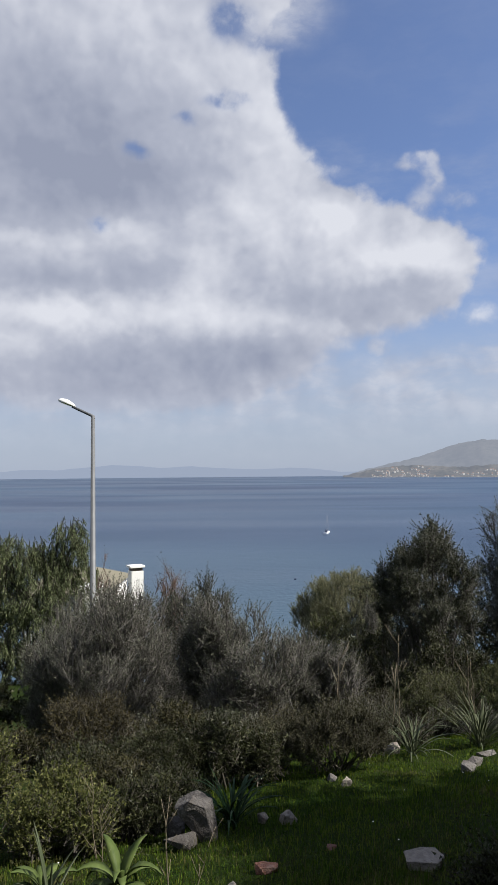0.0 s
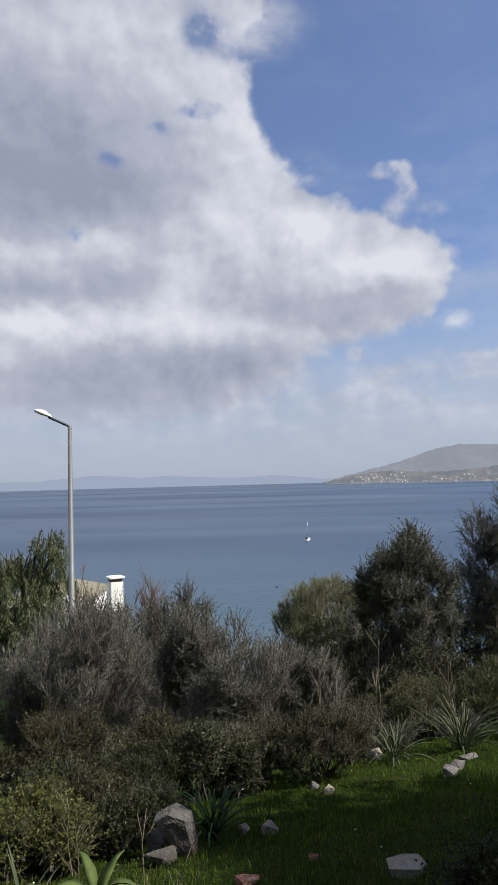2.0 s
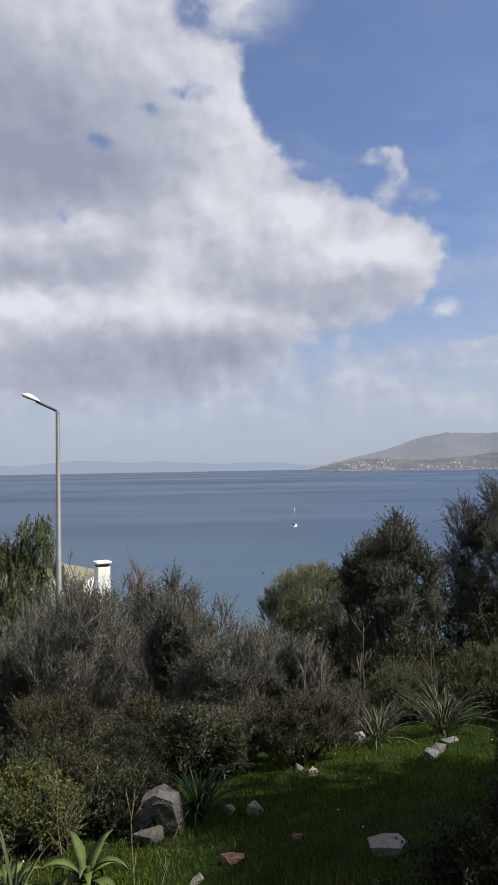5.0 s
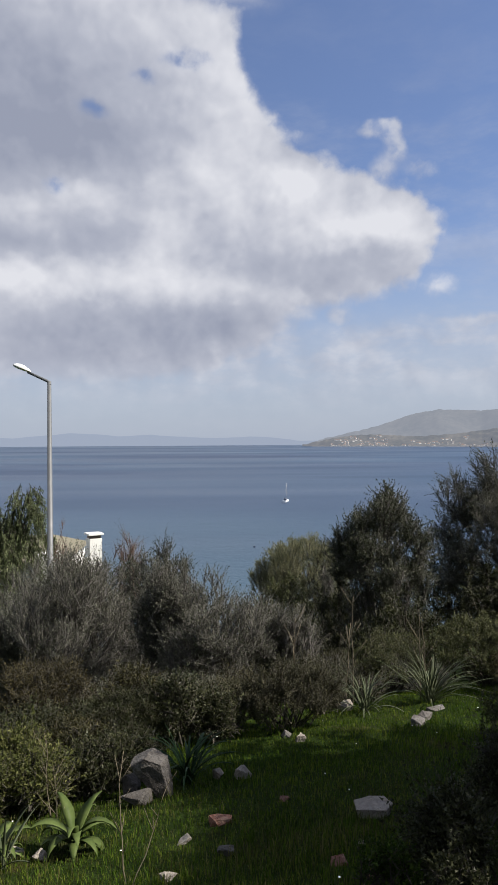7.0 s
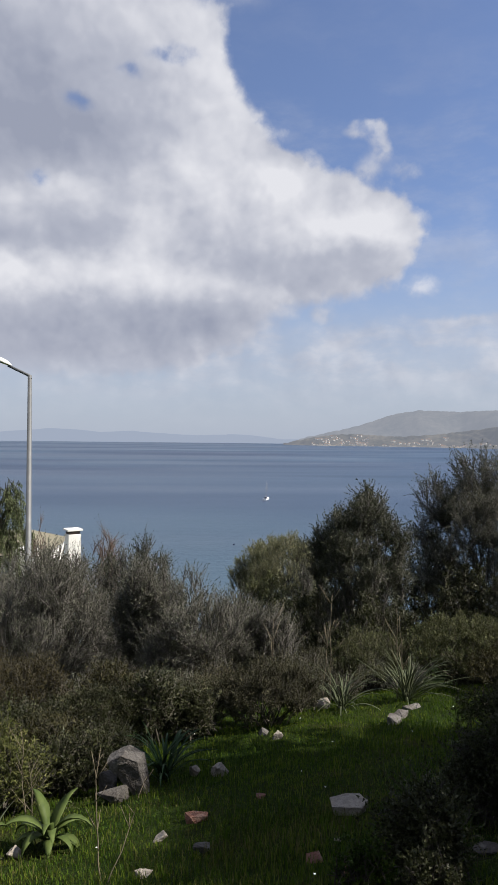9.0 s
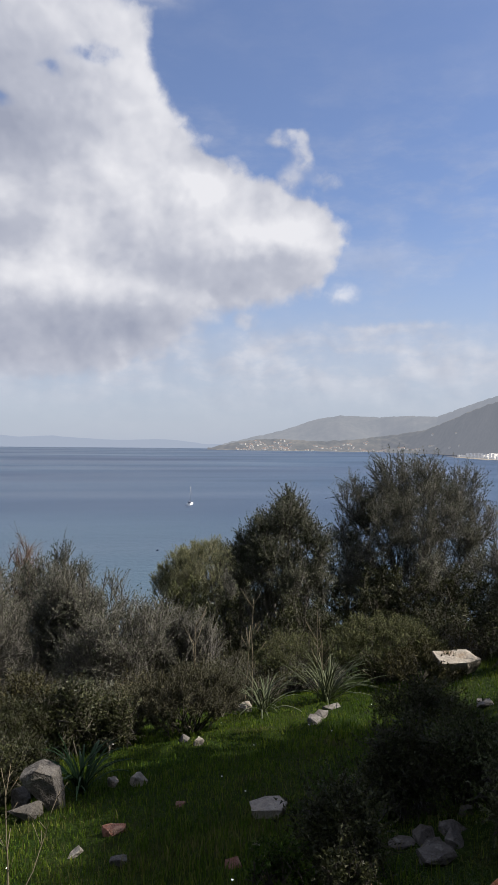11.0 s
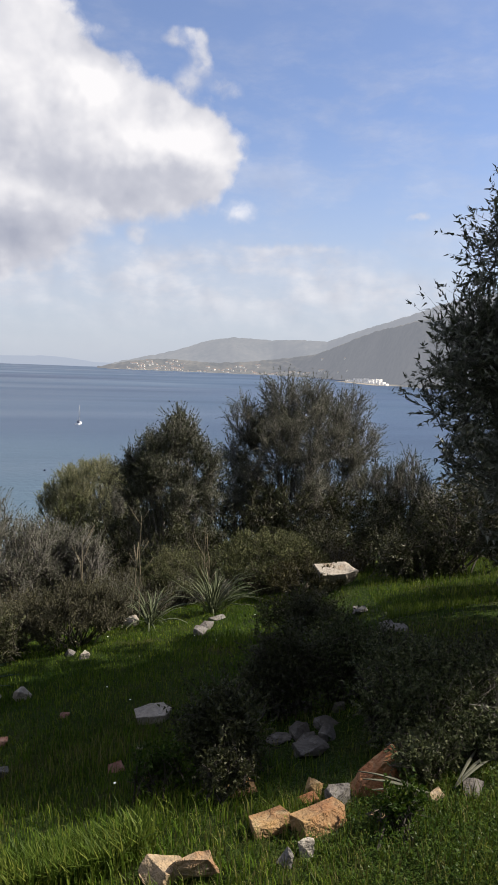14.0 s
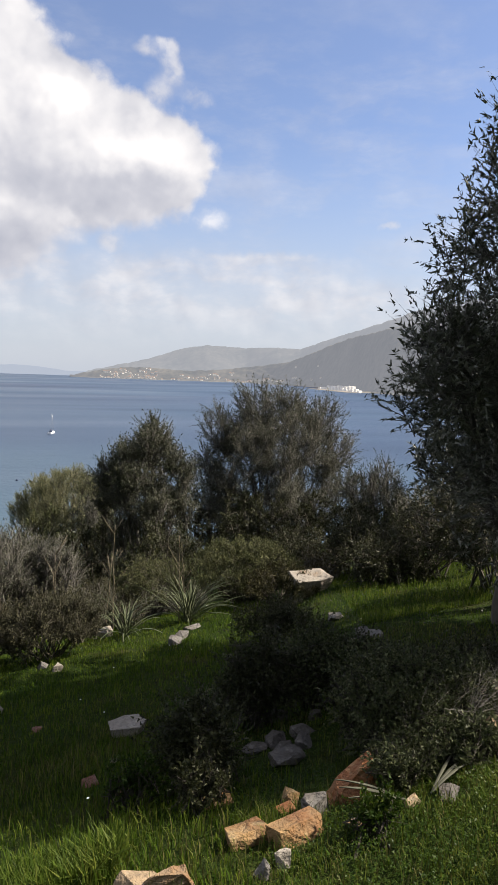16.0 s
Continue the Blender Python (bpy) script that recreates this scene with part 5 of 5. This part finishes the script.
def build_stones():
    rock("stone_slab", "flat-topped pale stone slab lying on the lawn", 0.84, 3.79, 0.19, 0.14, 0.085, STONE_PALE, 3, 12, 0.3, -4, lean=0, rough=1.4, corners=[
        (-1, -0.3, 0.8), (-0.7, 0.8, 0.9), (0.2, 1.0, 1.0), (0.9, 0.8, 1.0), (1.0, -0.2, 0.8), (0.35, -1.0, 0.75), (-0.6, -0.2, -1), (-0.6, 0.6, -1), (0.8, 0.6, -1), (0.8, -0.1, -1), (0.2, -0.7, -1)])
    rock("stone", "reddish stone lying in the grass", 0.13, 3.88, 0.115, 0.08, 0.06, STONE_RED, 4, 10)
    # The shadow on these three boulders is partly put into STONE_DARK.
    rock("boulder", "large leaning grey boulder beside the scrub", -0.255, 4.44, 0.215, 0.17, 0.27, STONE_DARK, 5, -8, 0.06, 0, lean=0, rough=1.0, corners=[
        (-1.15, -0.5, 0.62), (-1.05, 0.5, 0.7), (-0.3, -0.8, 1.0), (-0.1, 0.9, 1.0), (0.55, -0.6, 0.72), (0.7, 0.7, 0.75), (1.0, -0.3, -0.8), (1.1, 0.3, -0.7), (0.75, -0.3, -1.05), (0.8, 0.3, -1.05), (-0.9, -0.7, 0.4)])
    rock("boulder", "smaller grey boulder under the leaning one", -0.33, 4.36, 0.17, 0.14, 0.11, STONE_DARK, 6, 60, 0.2, rough=1.2)
    rock("boulder", "broken stone behind the leaning boulder, darkened for shade", -0.38, 4.50, 0.10, 0.10, 0.17, STONE_DARK, 26, 20, 0.2, rough=1.2)
    grp = "loose stones on the lawn"
    for x, y, sx, sy, sz, mat, seed, turn in (
            (0.11, 4.78, 0.08, 0.07, 0.08, STONE_PALE, 7, 0), (0.26, 4.73, 0.11, 0.08, 0.10, STONE_PALE, 8, 30),
            (0.45, 4.12, 0.08, 0.06, 0.04, STONE_RED, 9, 70), (0.69, 5.49, 0.08, 0.07, 0.08, STONE_PALE, 10, 10),
            (0.59, 5.64, 0.14, 0.1, 0.08, STONE_GREY, 11, 80), (1.18, 6.51, 0.18, 0.12, 0.12, STONE_PALE, 14, 20),
            (-0.04, 3.72, 0.07, 0.06, 0.035, STONE_PALE, 15, 40), (0.15, 3.48, 0.08, 0.06, 0.04, STONE_DARK, 16, 5),
            (-0.07, 3.25, 0.07, 0.05, 0.04, STONE_PALE, 17, 50), (-0.68, 3.69, 0.07, 0.06, 0.05, STONE_PALE, 18, 50),
            (-0.82, 3.74, 0.12, 0.08, 0.08, STONE_PALE, 19, 15), (0.58, 3.19, 0.08, 0.06, 0.04, STONE_RED, 20, 0),
            (0.66, 2.99, 0.07, 0.06, 0.045, STONE_RED, 21, 60), (0.71, 3.39, 0.05, 0.04, 0.025, STONE_PALE, 22, 60)):
        rock("stone", "small rough stone half sunk in the grass", x, y, sx, sy, sz, mat, seed, turn, 0.3, group=grp)
    grp = "pale stones at the lawn's far edge"
    for x, y, sx, sy, sz, mat, seed, turn in (
            (1.59, 5.66, 0.15, 0.20, 0.14, STONE_GREY, 31, -30), (1.69, 5.86, 0.16, 0.24, 0.11, STONE_GREY, 32, -35),
            (1.88, 6.12, 0.28, 0.14, 0.07, STONE_GREY, 33, 10), (0.13, 6.01, 0.24, 0.14, 0.12, STONE_PALE, 34, 30),
            (0.21, 6.11, 0.14, 0.12, 0.07, STONE_GREY, 35, 20)):
        rock("stone", "whitish weathered stone at the lawn's edge", x, y, sx * 0.72, sy * 0.72, sz * 0.7, mat, seed, turn, 0.36, group=grp)
    rock("boulder", "big boulder with a sunlit flat top", 3.12, 6.43, 0.40, 0.32, 0.27, STONE_PALE, 41, 5, 0.2, 0, lean=0, rough=1.0, corners=[
        (-1, -0.8, 0.75), (-0.8, 0.8, 1.0), (1, -0.75, 0.85), (1, 0.8, 1.0), (0.1, -1.0, 0.8), (-0.85, -0.3, -1), (0.5, -0.35, -1), (-0.8, 0.7, -1), (0.8, 0.7, -1), (0.9, -0.4, 0.1)])
    # Stones in the dark hollow get STONE_DARK in place of shade.
    grp = "tumbled wall stones"
    for x, y, sx, sy, sz, mat, seed, turn in (
            (2.64, 5.05, 0.20, 0.16, 0.10, STONE_GREY, 42, 10), (2.45, 4.35, 0.22, 0.18, 0.10, STONE_GREY, 43, 30),
            (2.49, 4.26, 0.20, 0.18, 0.08, STONE_GREY, 44, 70), (2.34, 4.24, 0.10, 0.08, 0.06, STONE_PALE, 45, 20),
            (2.01, 4.49, 0.26, 0.22, 0.20, STONE_GREY, 46, 20), (1.26, 2.89, 0.20, 0.15, 0.09, STONE_DARK, 47, 10),
            (1.44, 3.13, 0.16, 0.15, 0.12, STONE_DARK, 48, 40), (1.32, 3.12, 0.18, 0.14, 0.10, STONE_DARK, 49, 80),
            (1.22, 3.11, 0.16, 0.10, 0.05, STONE_DARK, 50, 0), (1.45, 3.44, 0.18, 0.16, 0.14, STONE_DARK, 51, 0),
            (1.58, 3.30, 0.12, 0.10, 0.12, STONE_DARK, 52, 30), (0.90, 2.67, 0.16, 0.12, 0.10, STONE_OCHRE, 53, 8),
            (1.13, 2.43, 0.16, 0.13, 0.15, STONE_GREY, 54, 25),
            (1.06, 2.47, 0.09, 0.08, 0.05, STONE_RUST, 56, 0), (1.30, 3.00, 0.14, 0.10, 0.06, STONE_DARK, 58, 15), (1.40, 3.02, 0.15, 0.12, 0.09, STONE_DARK, 59, 50)):
        rock("wall_stone", "broken stone fallen from an old terrace wall", x, y, sx * 0.72, sy * 0.66, sz * 0.58, mat, seed, turn, 0.32, group=grp, rough=1.5)
    rock("wall_stone", "upright rust-orange stone split from the old wall", 1.265, 2.455, 0.17, 0.13, 0.165, STONE_RUST, 55, -15, 0.28, 0, lean=0, rough=2.2, group=grp, corners=[
        (-1, -0.5, -1), (-0.9, 0.6, -0.8), (1, -0.6, -1), (1, 0.7, -1), (0.95, -0.4, 0.9), (0.8, 0.5, 1.0), (0.35, -0.4, 0.75), (0.3, 0.4, 0.7), (-0.5, -0.6, -0.1), (-0.45, 0.5, 0.0), (0.5, -0.9, -0.2)])
    grp = "ochre stones in the near grass"
    rock("stone", "flat-topped ochre block broken from the wall", 0.888, 2.365, 0.130, 0.090, 0.072, STONE_OCHRE, 61, 8, 0.46, -16, lean=0, group=grp, corners=[
        (-1, -0.7, 0.75), (-0.7, 0.9, 0.9), (0.95, -0.8, 0.8), (0.9, 0.8, 1.0), (-0.75, -0.6, -1), (-0.6, 0.7, -1), (0.9, -0.7, -1), (0.8, 0.7, -1), (0.1, -1.0, 0.3)])
    rock("stone", "flat-topped ochre block with a rusty split face", 1.010, 2.295, 0.165, 0.080, 0.100, STONE_OCHRE, 162, 14, 0.46, -18, lean=0, group=grp, corners=[
        (-0.95, -0.9, 0.85), (-1.0, 0.6, 1.0), (0.95, -0.75, 0.75), (1.0, 0.8, 0.9), (-0.8, -0.7, -1), (-0.9, 0.7, -1), (0.9, -0.7, -1), (0.8, 0.8, -1), (-0.1, -0.85, 0.95), (0.3, -1.0, -0.3)])
    for x, y, sx, sy, sz, mat, seed, turn in (
            (0.555, 2.25, 0.13, 0.10, 0.08, STONE_TAN, 63, 30), (0.625, 2.215, 0.11, 0.10, 0.105, STONE_TAN, 64, 10),
            (1.87, 2.53, 0.10, 0.09, 0.15, STONE_TAN, 65, 0), (1.20, 2.265, 0.11, 0.06, 0.022, STONE_TAN, 66, 0), (1.27, 2.275, 0.06, 0.05, 0.02, STONE_RED, 166, 40), (1.32, 2.31, 0.05, 0.05, 0.02, STONE_RED, 167, 10),
            (1.375, 2.275, 0.07, 0.05, 0.025, STONE_TAN, 67, 10), (1.49, 2.26, 0.13, 0.07, 0.03, STONE_DARK, 68, 30),
            (0.922, 2.185, 0.05, 0.05, 0.045, STONE_PALE, 69, 0), (0.865, 2.18, 0.06, 0.05, 0.04, STONE_GREY, 70, 40),
            (1.11, 2.54, 0.08, 0.06, 0.05, STONE_OCHRE, 71, 40), (1.71, 2.42, 0.11, 0.07, 0.03, STONE_DARK, 72, 0)):
        rock("stone", "rough ochre stone in the near grass", x, y, sx, sy, sz, mat, seed, turn, 0.26, group=grp, rough=1.9)


build_stones()


# ---------------------------------------------------------------- strap-leaved plants and stalks
def strap_leaf(bm, rng, yaw, length, width, lift, fall, thick=0.004, keel=0.25, twist=0.0):
    """One arching leaf with a keel and thickness, from the origin outwards."""
    n, rows = 9, []
    c, s = math.cos(yaw), math.sin(yaw)
    r = z = 0.0
    ang = lift
    step = length / (n - 1)
    for i in range(n):
        u = i / (n - 1)
        w = width * (0.55 + 0.9 * u if u < 0.5 else 2 * (1 - u) ** 0.75 * 0.84) * 0.5
        if i == n - 1:
            w = width * 0.02
        lean = twist * u
        row = []
        for k, (side, h) in enumerate(((-1, keel), (0, 0), (1, keel), (0, -thick / max(w, 1e-4)))):
            px, py, pz = r, side * w * math.cos(lean), z + h * w + side * w * math.sin(lean)
            row.append(bm.verts.new((c * px - s * py, s * px + c * py, pz)))
        rows.append(row)
        r += math.cos(ang) * step
        z += math.sin(ang) * step
        ang -= fall / (n - 1) * (0.5 + u)
    for a, b in zip(rows, rows[1:]):
        for k, l in ((0, 1), (1, 2), (2, 3), (3, 0)):
            bm.faces.new((a[k], a[l], b[l], b[k]))
    for f in bm.faces:
        f.smooth = True


def agave(x, y, seed, leaves, size, label):
    rng = random.Random(seed)
    ob = empty("agave", x, y, ground_z(x, y), label, "agave", "agaves in the grass")
    for k in range(leaves):
        bm = bmesh.new()
        u = k / leaves
        strap_leaf(bm, rng, k * 2.399 + rng.uniform(-0.2, 0.2), size * rng.uniform(0.8, 1.1) * (0.75 + 0.25 * u), size * rng.uniform(0.17, 0.23),
                   radians(36 + 44 * u + rng.uniform(-14, 14)), radians(175 - 80 * u + rng.uniform(-30, 40)), 0.008, 0.35, rng.uniform(-0.3, 0.3))
        leaf = part("leaf", bm, AGAVE, ob)
        leaf.location = (0, 0, 0.02)
    return ob


agave(-0.54, 3.76, 1, 17, 0.275, "green agave with broad arching leaves in sunlit grass")
agave(-0.87, 3.71, 2, 13, 0.25, "green agave with curling leaves beside stones")


def rosette(x, y, seed, leaves, length, mat, label, width=0.020, fall=120):
    """A clump of narrow arching leaves."""
    rng = random.Random(seed)
    ob = empty("asphodel", x, y, ground_z(x, y), label, "plant", "strap-leaved clumps")
    for k in range(leaves):
        bm = bmesh.new()
        u = rng.random()
        strap_leaf(bm, rng, rng.uniform(0, 6.283), length * rng.uniform(0.7, 1.1), width * rng.uniform(0.7, 1.2), radians(35 + 50 * u), radians(rng.uniform(0.4, 1.0) * fall), 0.003, 0.4)
        leaf = part("leaf", bm, mat, ob)
        leaf.location = (rng.uniform(-0.03, 0.03), rng.uniform(-0.03, 0.03), 0)
    return ob


rosette(1.33, 6.36, 3, 34, 0.46, STRAP, "pale green clump of narrow arching leaves", 0.015)
rosette(1.92, 6.45, 4, 72, 0.54, STRAP, "large clump of narrow arching grey-green leaves", 0.015, 90)
rosette(-0.08, 4.70, 5, 34, 0.38, STRAP_SHADE, "clump of narrow leaves beside the boulder, darkened for shade", 0.018)
rosette(-0.82, 3.60, 6, 9, 0.34, STRAP, "thin upright clump of pale leaves", 0.016, 40)


def stalk(x, y, height, seed, branches, label, lean=0.08, thick=0.004, mat=None):
    """A dry stem with a few bare side twigs."""
    rng = random.Random(seed)
    ob = empty("dry_stalk", x, y, ground_z(x, y), label, "dry stalk", "dry stalks")
    dx, dy = rng.uniform(-lean, lean), rng.uniform(-lean, lean)
    pts = [(dx * u * height + rng.uniform(-0.008, 0.008), dy * u * height, u * height - 0.02) for u in np.linspace(0, 1, 7)]
    part("stem", tube_mesh(pts, list(np.linspace(thick, thick * 0.35, 7)), 5), mat or DRY, ob)
    for k in range(branches):
        u = rng.uniform(0.25, 0.95)
        p = Vector((dx * u * height, dy * u * height, u * height - 0.02))
        a, l = rng.uniform(0, 6.283), rng.uniform(0.12, 0.3) * height
        q = p + Vector((math.cos(a) * l * 0.5, math.sin(a) * l * 0.5, l * 0.75))
        part("side_twig", tube_mesh([p, (p + q) / 2 + Vector((0, 0, -0.02 * l)), q], [thick * 0.6, thick * 0.45, thick * 0.25], 5), mat or DRY, ob)
    return ob


stalk(-0.23, 3.22, 0.50, 1, 9, "dry forked stalk standing in the grass", 0.10, 0.0032)
stalk(-0.20, 3.17, 0.36, 2, 4, "dry forked stalk standing in the grass", 0.4, 0.0026)
stalk(-0.66, 3.84, 0.55, 3, 8, "tall pale dry stalk before the green shrub", 0.10, 0.0032)
stalk(-0.61, 3.82, 0.42, 4, 6, "tall pale dry stalk before the green shrub", 0.14, 0.0028)
stalk(1.27, 6.59, 1.0, 5, 9, "tall bare dry stalk by the narrow-leaved clump", 0.05, 0.007)
stalk(1.25, 6.79, 0.7, 6, 6, "tall bare dry stalk by the narrow-leaved clump", 0.12, 0.006)
stalk(1.88, 6.58, 0.85, 7, 5, "dry flower stalk rising from the leaf clump", 0.08, 0.006)
stalk(1.93, 6.52, 0.75, 8, 5, "dry flower stalk rising from the leaf clump", 0.10, 0.006)
stalk(1.19, 12.03, 0.85, 9, 6, "pale forked dry stalk at the scrub's edge", 0.25, 0.008)
stalk(0.95, 8.6, 1.0, 10, 6, "pale forked dry stalk at the scrub's edge", 0.2, 0.008)


def fallen_leaf(x, y, seed, turn, length, label):
    rng = random.Random(seed)
    ob = empty("dead_agave_leaf", x, y, ground_z(x, y) + 0.025, label, "dead leaf", "withered agave leaves")
    for k in range(3):
        bm = bmesh.new()
        strap_leaf(bm, rng, radians(turn) + rng.uniform(-0.35, 0.35), length * rng.uniform(0.7, 1.0), 0.010, radians(rng.uniform(4, 18)), radians(rng.uniform(15, 45)), 0.003, 0.5, rng.uniform(-0.8, 0.8))
        part("blade", bm, WITHERED, ob)


fallen_leaf(1.34, 2.26, 1, 160, 0.22, "grey withered agave leaves lying on stones")
fallen_leaf(1.42, 2.25, 2, 20, 0.30, "grey withered agave leaves curled over the grass")


def kerb(x, y):
    ob = empty("concrete_kerb", x, y, ground_z(x, y), "short stretch of pale concrete kerb by the lane", "kerb")
    part("block", box_mesh(-1.2, -0.15, -0.3, 0.25, 0.15, 0.10, 0.02), CONCRETE, ob)
    part("lane", box_mesh(-2.2, -0.9, -0.3, 0.3, -0.16, 0.03, 0.02), CONCRETE, ob, "patched grey concrete lane")


kerb(-3.85, 11.75)


# ---------------------------------------------------------------- grass and small herbs
def scatter(rng, count, area, keep, power):
    """Places on the ground, clear of the stones and kept by chance."""
    x0, x1, y0, y1 = area
    stones, pts = np.array(STONES), []
    while len(pts) < count:
        x, y = rng.uniform(x0, x1, 4000), y0 + (y1 - y0) * rng.random(4000) ** power
        free = np.all((x[:, None] - stones[:, 0]) ** 2 + (y[:, None] - stones[:, 1]) ** 2 > (stones[:, 2] * 0.85) ** 2, 1)
        pts += [(a, b, lumpy(a, b) - 0.005) for a, b in zip(x[free], y[free]) if rng.random() < keep(a, b)]
    return pts[:count]


def blade_field(name, label, count, seed, mat, lo, hi, width, area, keep, bow=0.5):
    """Grass blades: two bent sections and a point each."""
    rng = np.random.default_rng(seed)
    pts = scatter(rng, count, area, keep, 1.6)
    base = np.array(pts)
    n = len(base)
    tuft = np.array([0.55 + 0.9 * noise.noise((p[0] * 2.3, p[1] * 2.3, 5.0)) ** 2 + 0.5 * max(0, noise.noise((p[0] * 0.9, p[1] * 0.9, 9.0))) for p in pts])[:, None]
    a = rng.uniform(0, 2 * np.pi, n)
    lean = np.stack([np.cos(a), np.sin(a), 0 * a], 1)
    side = np.stack([-np.sin(a), np.cos(a), 0 * a], 1) * (width * (0.6 + 0.7 * rng.random((n, 1))) / 2)
    h = (lo + (hi - lo) * rng.random((n, 1)) ** 1.4) * tuft
    k = bow * (0.2 + rng.random((n, 1)))
    mid = base + lean * h * k * 0.25 + np.concatenate([0 * h, 0 * h, h * 0.55], 1)
    tip = base + lean * h * k * 0.9 + np.concatenate([0 * h, 0 * h, h * (1 - 0.3 * k)], 1)
    verts = np.stack([base - side, base + side, mid + side * 0.8, mid - side * 0.8, tip], 1).reshape(-1, 3)
    i = np.arange(n)[:, None] * 5
    me = fast_mesh(name, verts, [i + np.array([[0, 1, 2, 3]]), i + np.array([[3, 2, 4]])], mat)
    tagged(new(name, me), label, "grass", kind="stuff")


def lawn(x, y):
    edge = 1.35 + (y - 2.9) * 0.42
    open_side = 1.0 if x < edge + 0.2 or y < 2.9 else 0.45
    left = ease(x, -2.2 + 0.12 * y, -0.9 + 0.12 * y)
    weedy = 0.8 * ease(x, 0.8, 1.1) * (1 - ease(y, 2.5, 2.9))
    bare = 0.85 * ease(1 - math.hypot((x - 1.36) / 0.34, (y - 3.0) / 0.42), 0.0, 0.4)
    return open_side * (0.15 + 0.85 * left) * (1 - weedy) * (1 - bare)


blade_field("grass", "rough green grass of the lawn", 120000, 81, GRASS_GREEN, 0.02, 0.080, 0.0036, (-1.6, 3.4, 1.5, 7.6), lawn)
blade_field("tall_grass", "lush taller green grass blades", 27000, 82, GRASS_LUSH, 0.04, 0.13, 0.0028, (-0.9, 2.2, 1.6, 3.3),
            lambda x, y: (0.15 + 0.85 * ease(noise.noise((x * 1.6, y * 1.6, 2.0)), -0.15, 0.2)) * (1 - 0.92 * ease(y, 2.35, 2.65)) * (1 - 0.9 * ease(x, 0.6, 0.85)), 0.7)
blade_field("lush_clump", "thick bright green clump of broad grass", 5000, 88, GRASS_LUSH, 0.08, 0.20, 0.0050, (-0.1, 0.62, 2.28, 2.62),
            lambda x, y: ease(1 - math.hypot((x - 0.34) / 0.26, (y - 2.44) / 0.14), 0.0, 0.5), 0.6)
blade_field("verge_grass", "fresh green grass between low weeds", 16000, 89, GRASS_LUSH, 0.03, 0.09, 0.0024, (0.9, 2.6, 1.6, 2.5), lambda x, y: ease(noise.noise((x * 3, y * 3, 4.0)), -0.35, 0.3), 0.7)
blade_field("dry_grass", "yellowish dry grass among the green", 34000, 83, GRASS_DRY, 0.03, 0.11, 0.0026, (-2.0, 3.0, 1.5, 4.4),
            lambda x, y: 0.2 + 0.8 * ease(noise.noise((x * 1.2, y * 1.2, 7.0)), -0.25, 0.3))
blade_field("bank_grass", "bright green grass on the terrace bank", 30000, 84, GRASS_LUSH, 0.04, 0.14, 0.0045, (2.6, 6.5, 4.6, 9.0), lambda x, y: 1.0 if x > 1.9 + (y - 2.9) * 0.42 else 0.0)


def herb_field(name, label, count, seed, mat, size, area, keep):
    rng = np.random.default_rng(seed)
    pts = [(x, y, z + rng.random() * (0.05 + 0.05 * ease(x, 1.0, 1.3) * (1 - ease(y, 1.95, 2.2))) * (0.4 + ease(noise.noise((x * 2, y * 2, 3.0)), -0.3, 0.5))) for x, y, z in scatter(rng, count, area, keep, 1.0)]
    base = np.array(pts)
    n = len(base)
    way = unit(rng.normal(size=(n, 3)) * [1, 1, 0.35] + [0, 0, 0.25])
    side = unit(np.cross(way, [0, 0, 1.0]) + 0.3 * rng.normal(size=(n, 3)))
    k = size * (0.6 + 0.8 * rng.random(n))
    v, f = leaf_arrays(base, way, side, k, k * 0.75, far=True)
    tagged(new(name, fast_mesh(name, v, [f], mat)), label, "herbs", kind="stuff")


herb_field("clover", "low clover and weeds covering the ground", 110000, 85, HERB, 0.0062, (0.2, 3.0, 1.4, 3.6), lambda x, y: 0.02 + 0.98 * ease(x, 0.75, 1.1) * (1 - 0.6 * ease(y, 2.6, 3.2)))
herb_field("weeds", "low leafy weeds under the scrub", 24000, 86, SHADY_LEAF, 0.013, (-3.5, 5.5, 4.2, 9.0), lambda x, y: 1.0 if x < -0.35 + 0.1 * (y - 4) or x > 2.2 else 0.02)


def daisies():
    rng = np.random.default_rng(87)
    n = 16
    x, y = rng.uniform(-0.9, 2.4, n), 2.6 + 4.2 * rng.random(n)
    base = np.stack([x, y, [lumpy(a, b) + 0.09 for a, b in zip(x, y)]], 1)
    pieces = []
    for k in range(6):
        a = np.full(n, k * np.pi / 3)
        way = np.stack([np.cos(a), np.sin(a), 0 * a + 0.25], 1)
        pieces.append(leaf_arrays(base, unit(way), np.stack([-np.sin(a), np.cos(a), 0 * a], 1), 0.0055, 0.0045))
    v, f = joined(pieces)
    tagged(new("daisies", fast_mesh("daisies", v, [f], WHITE_PAINT)), "scattered tiny white daisies in the grass", "flowers", kind="stuff")


daisies()
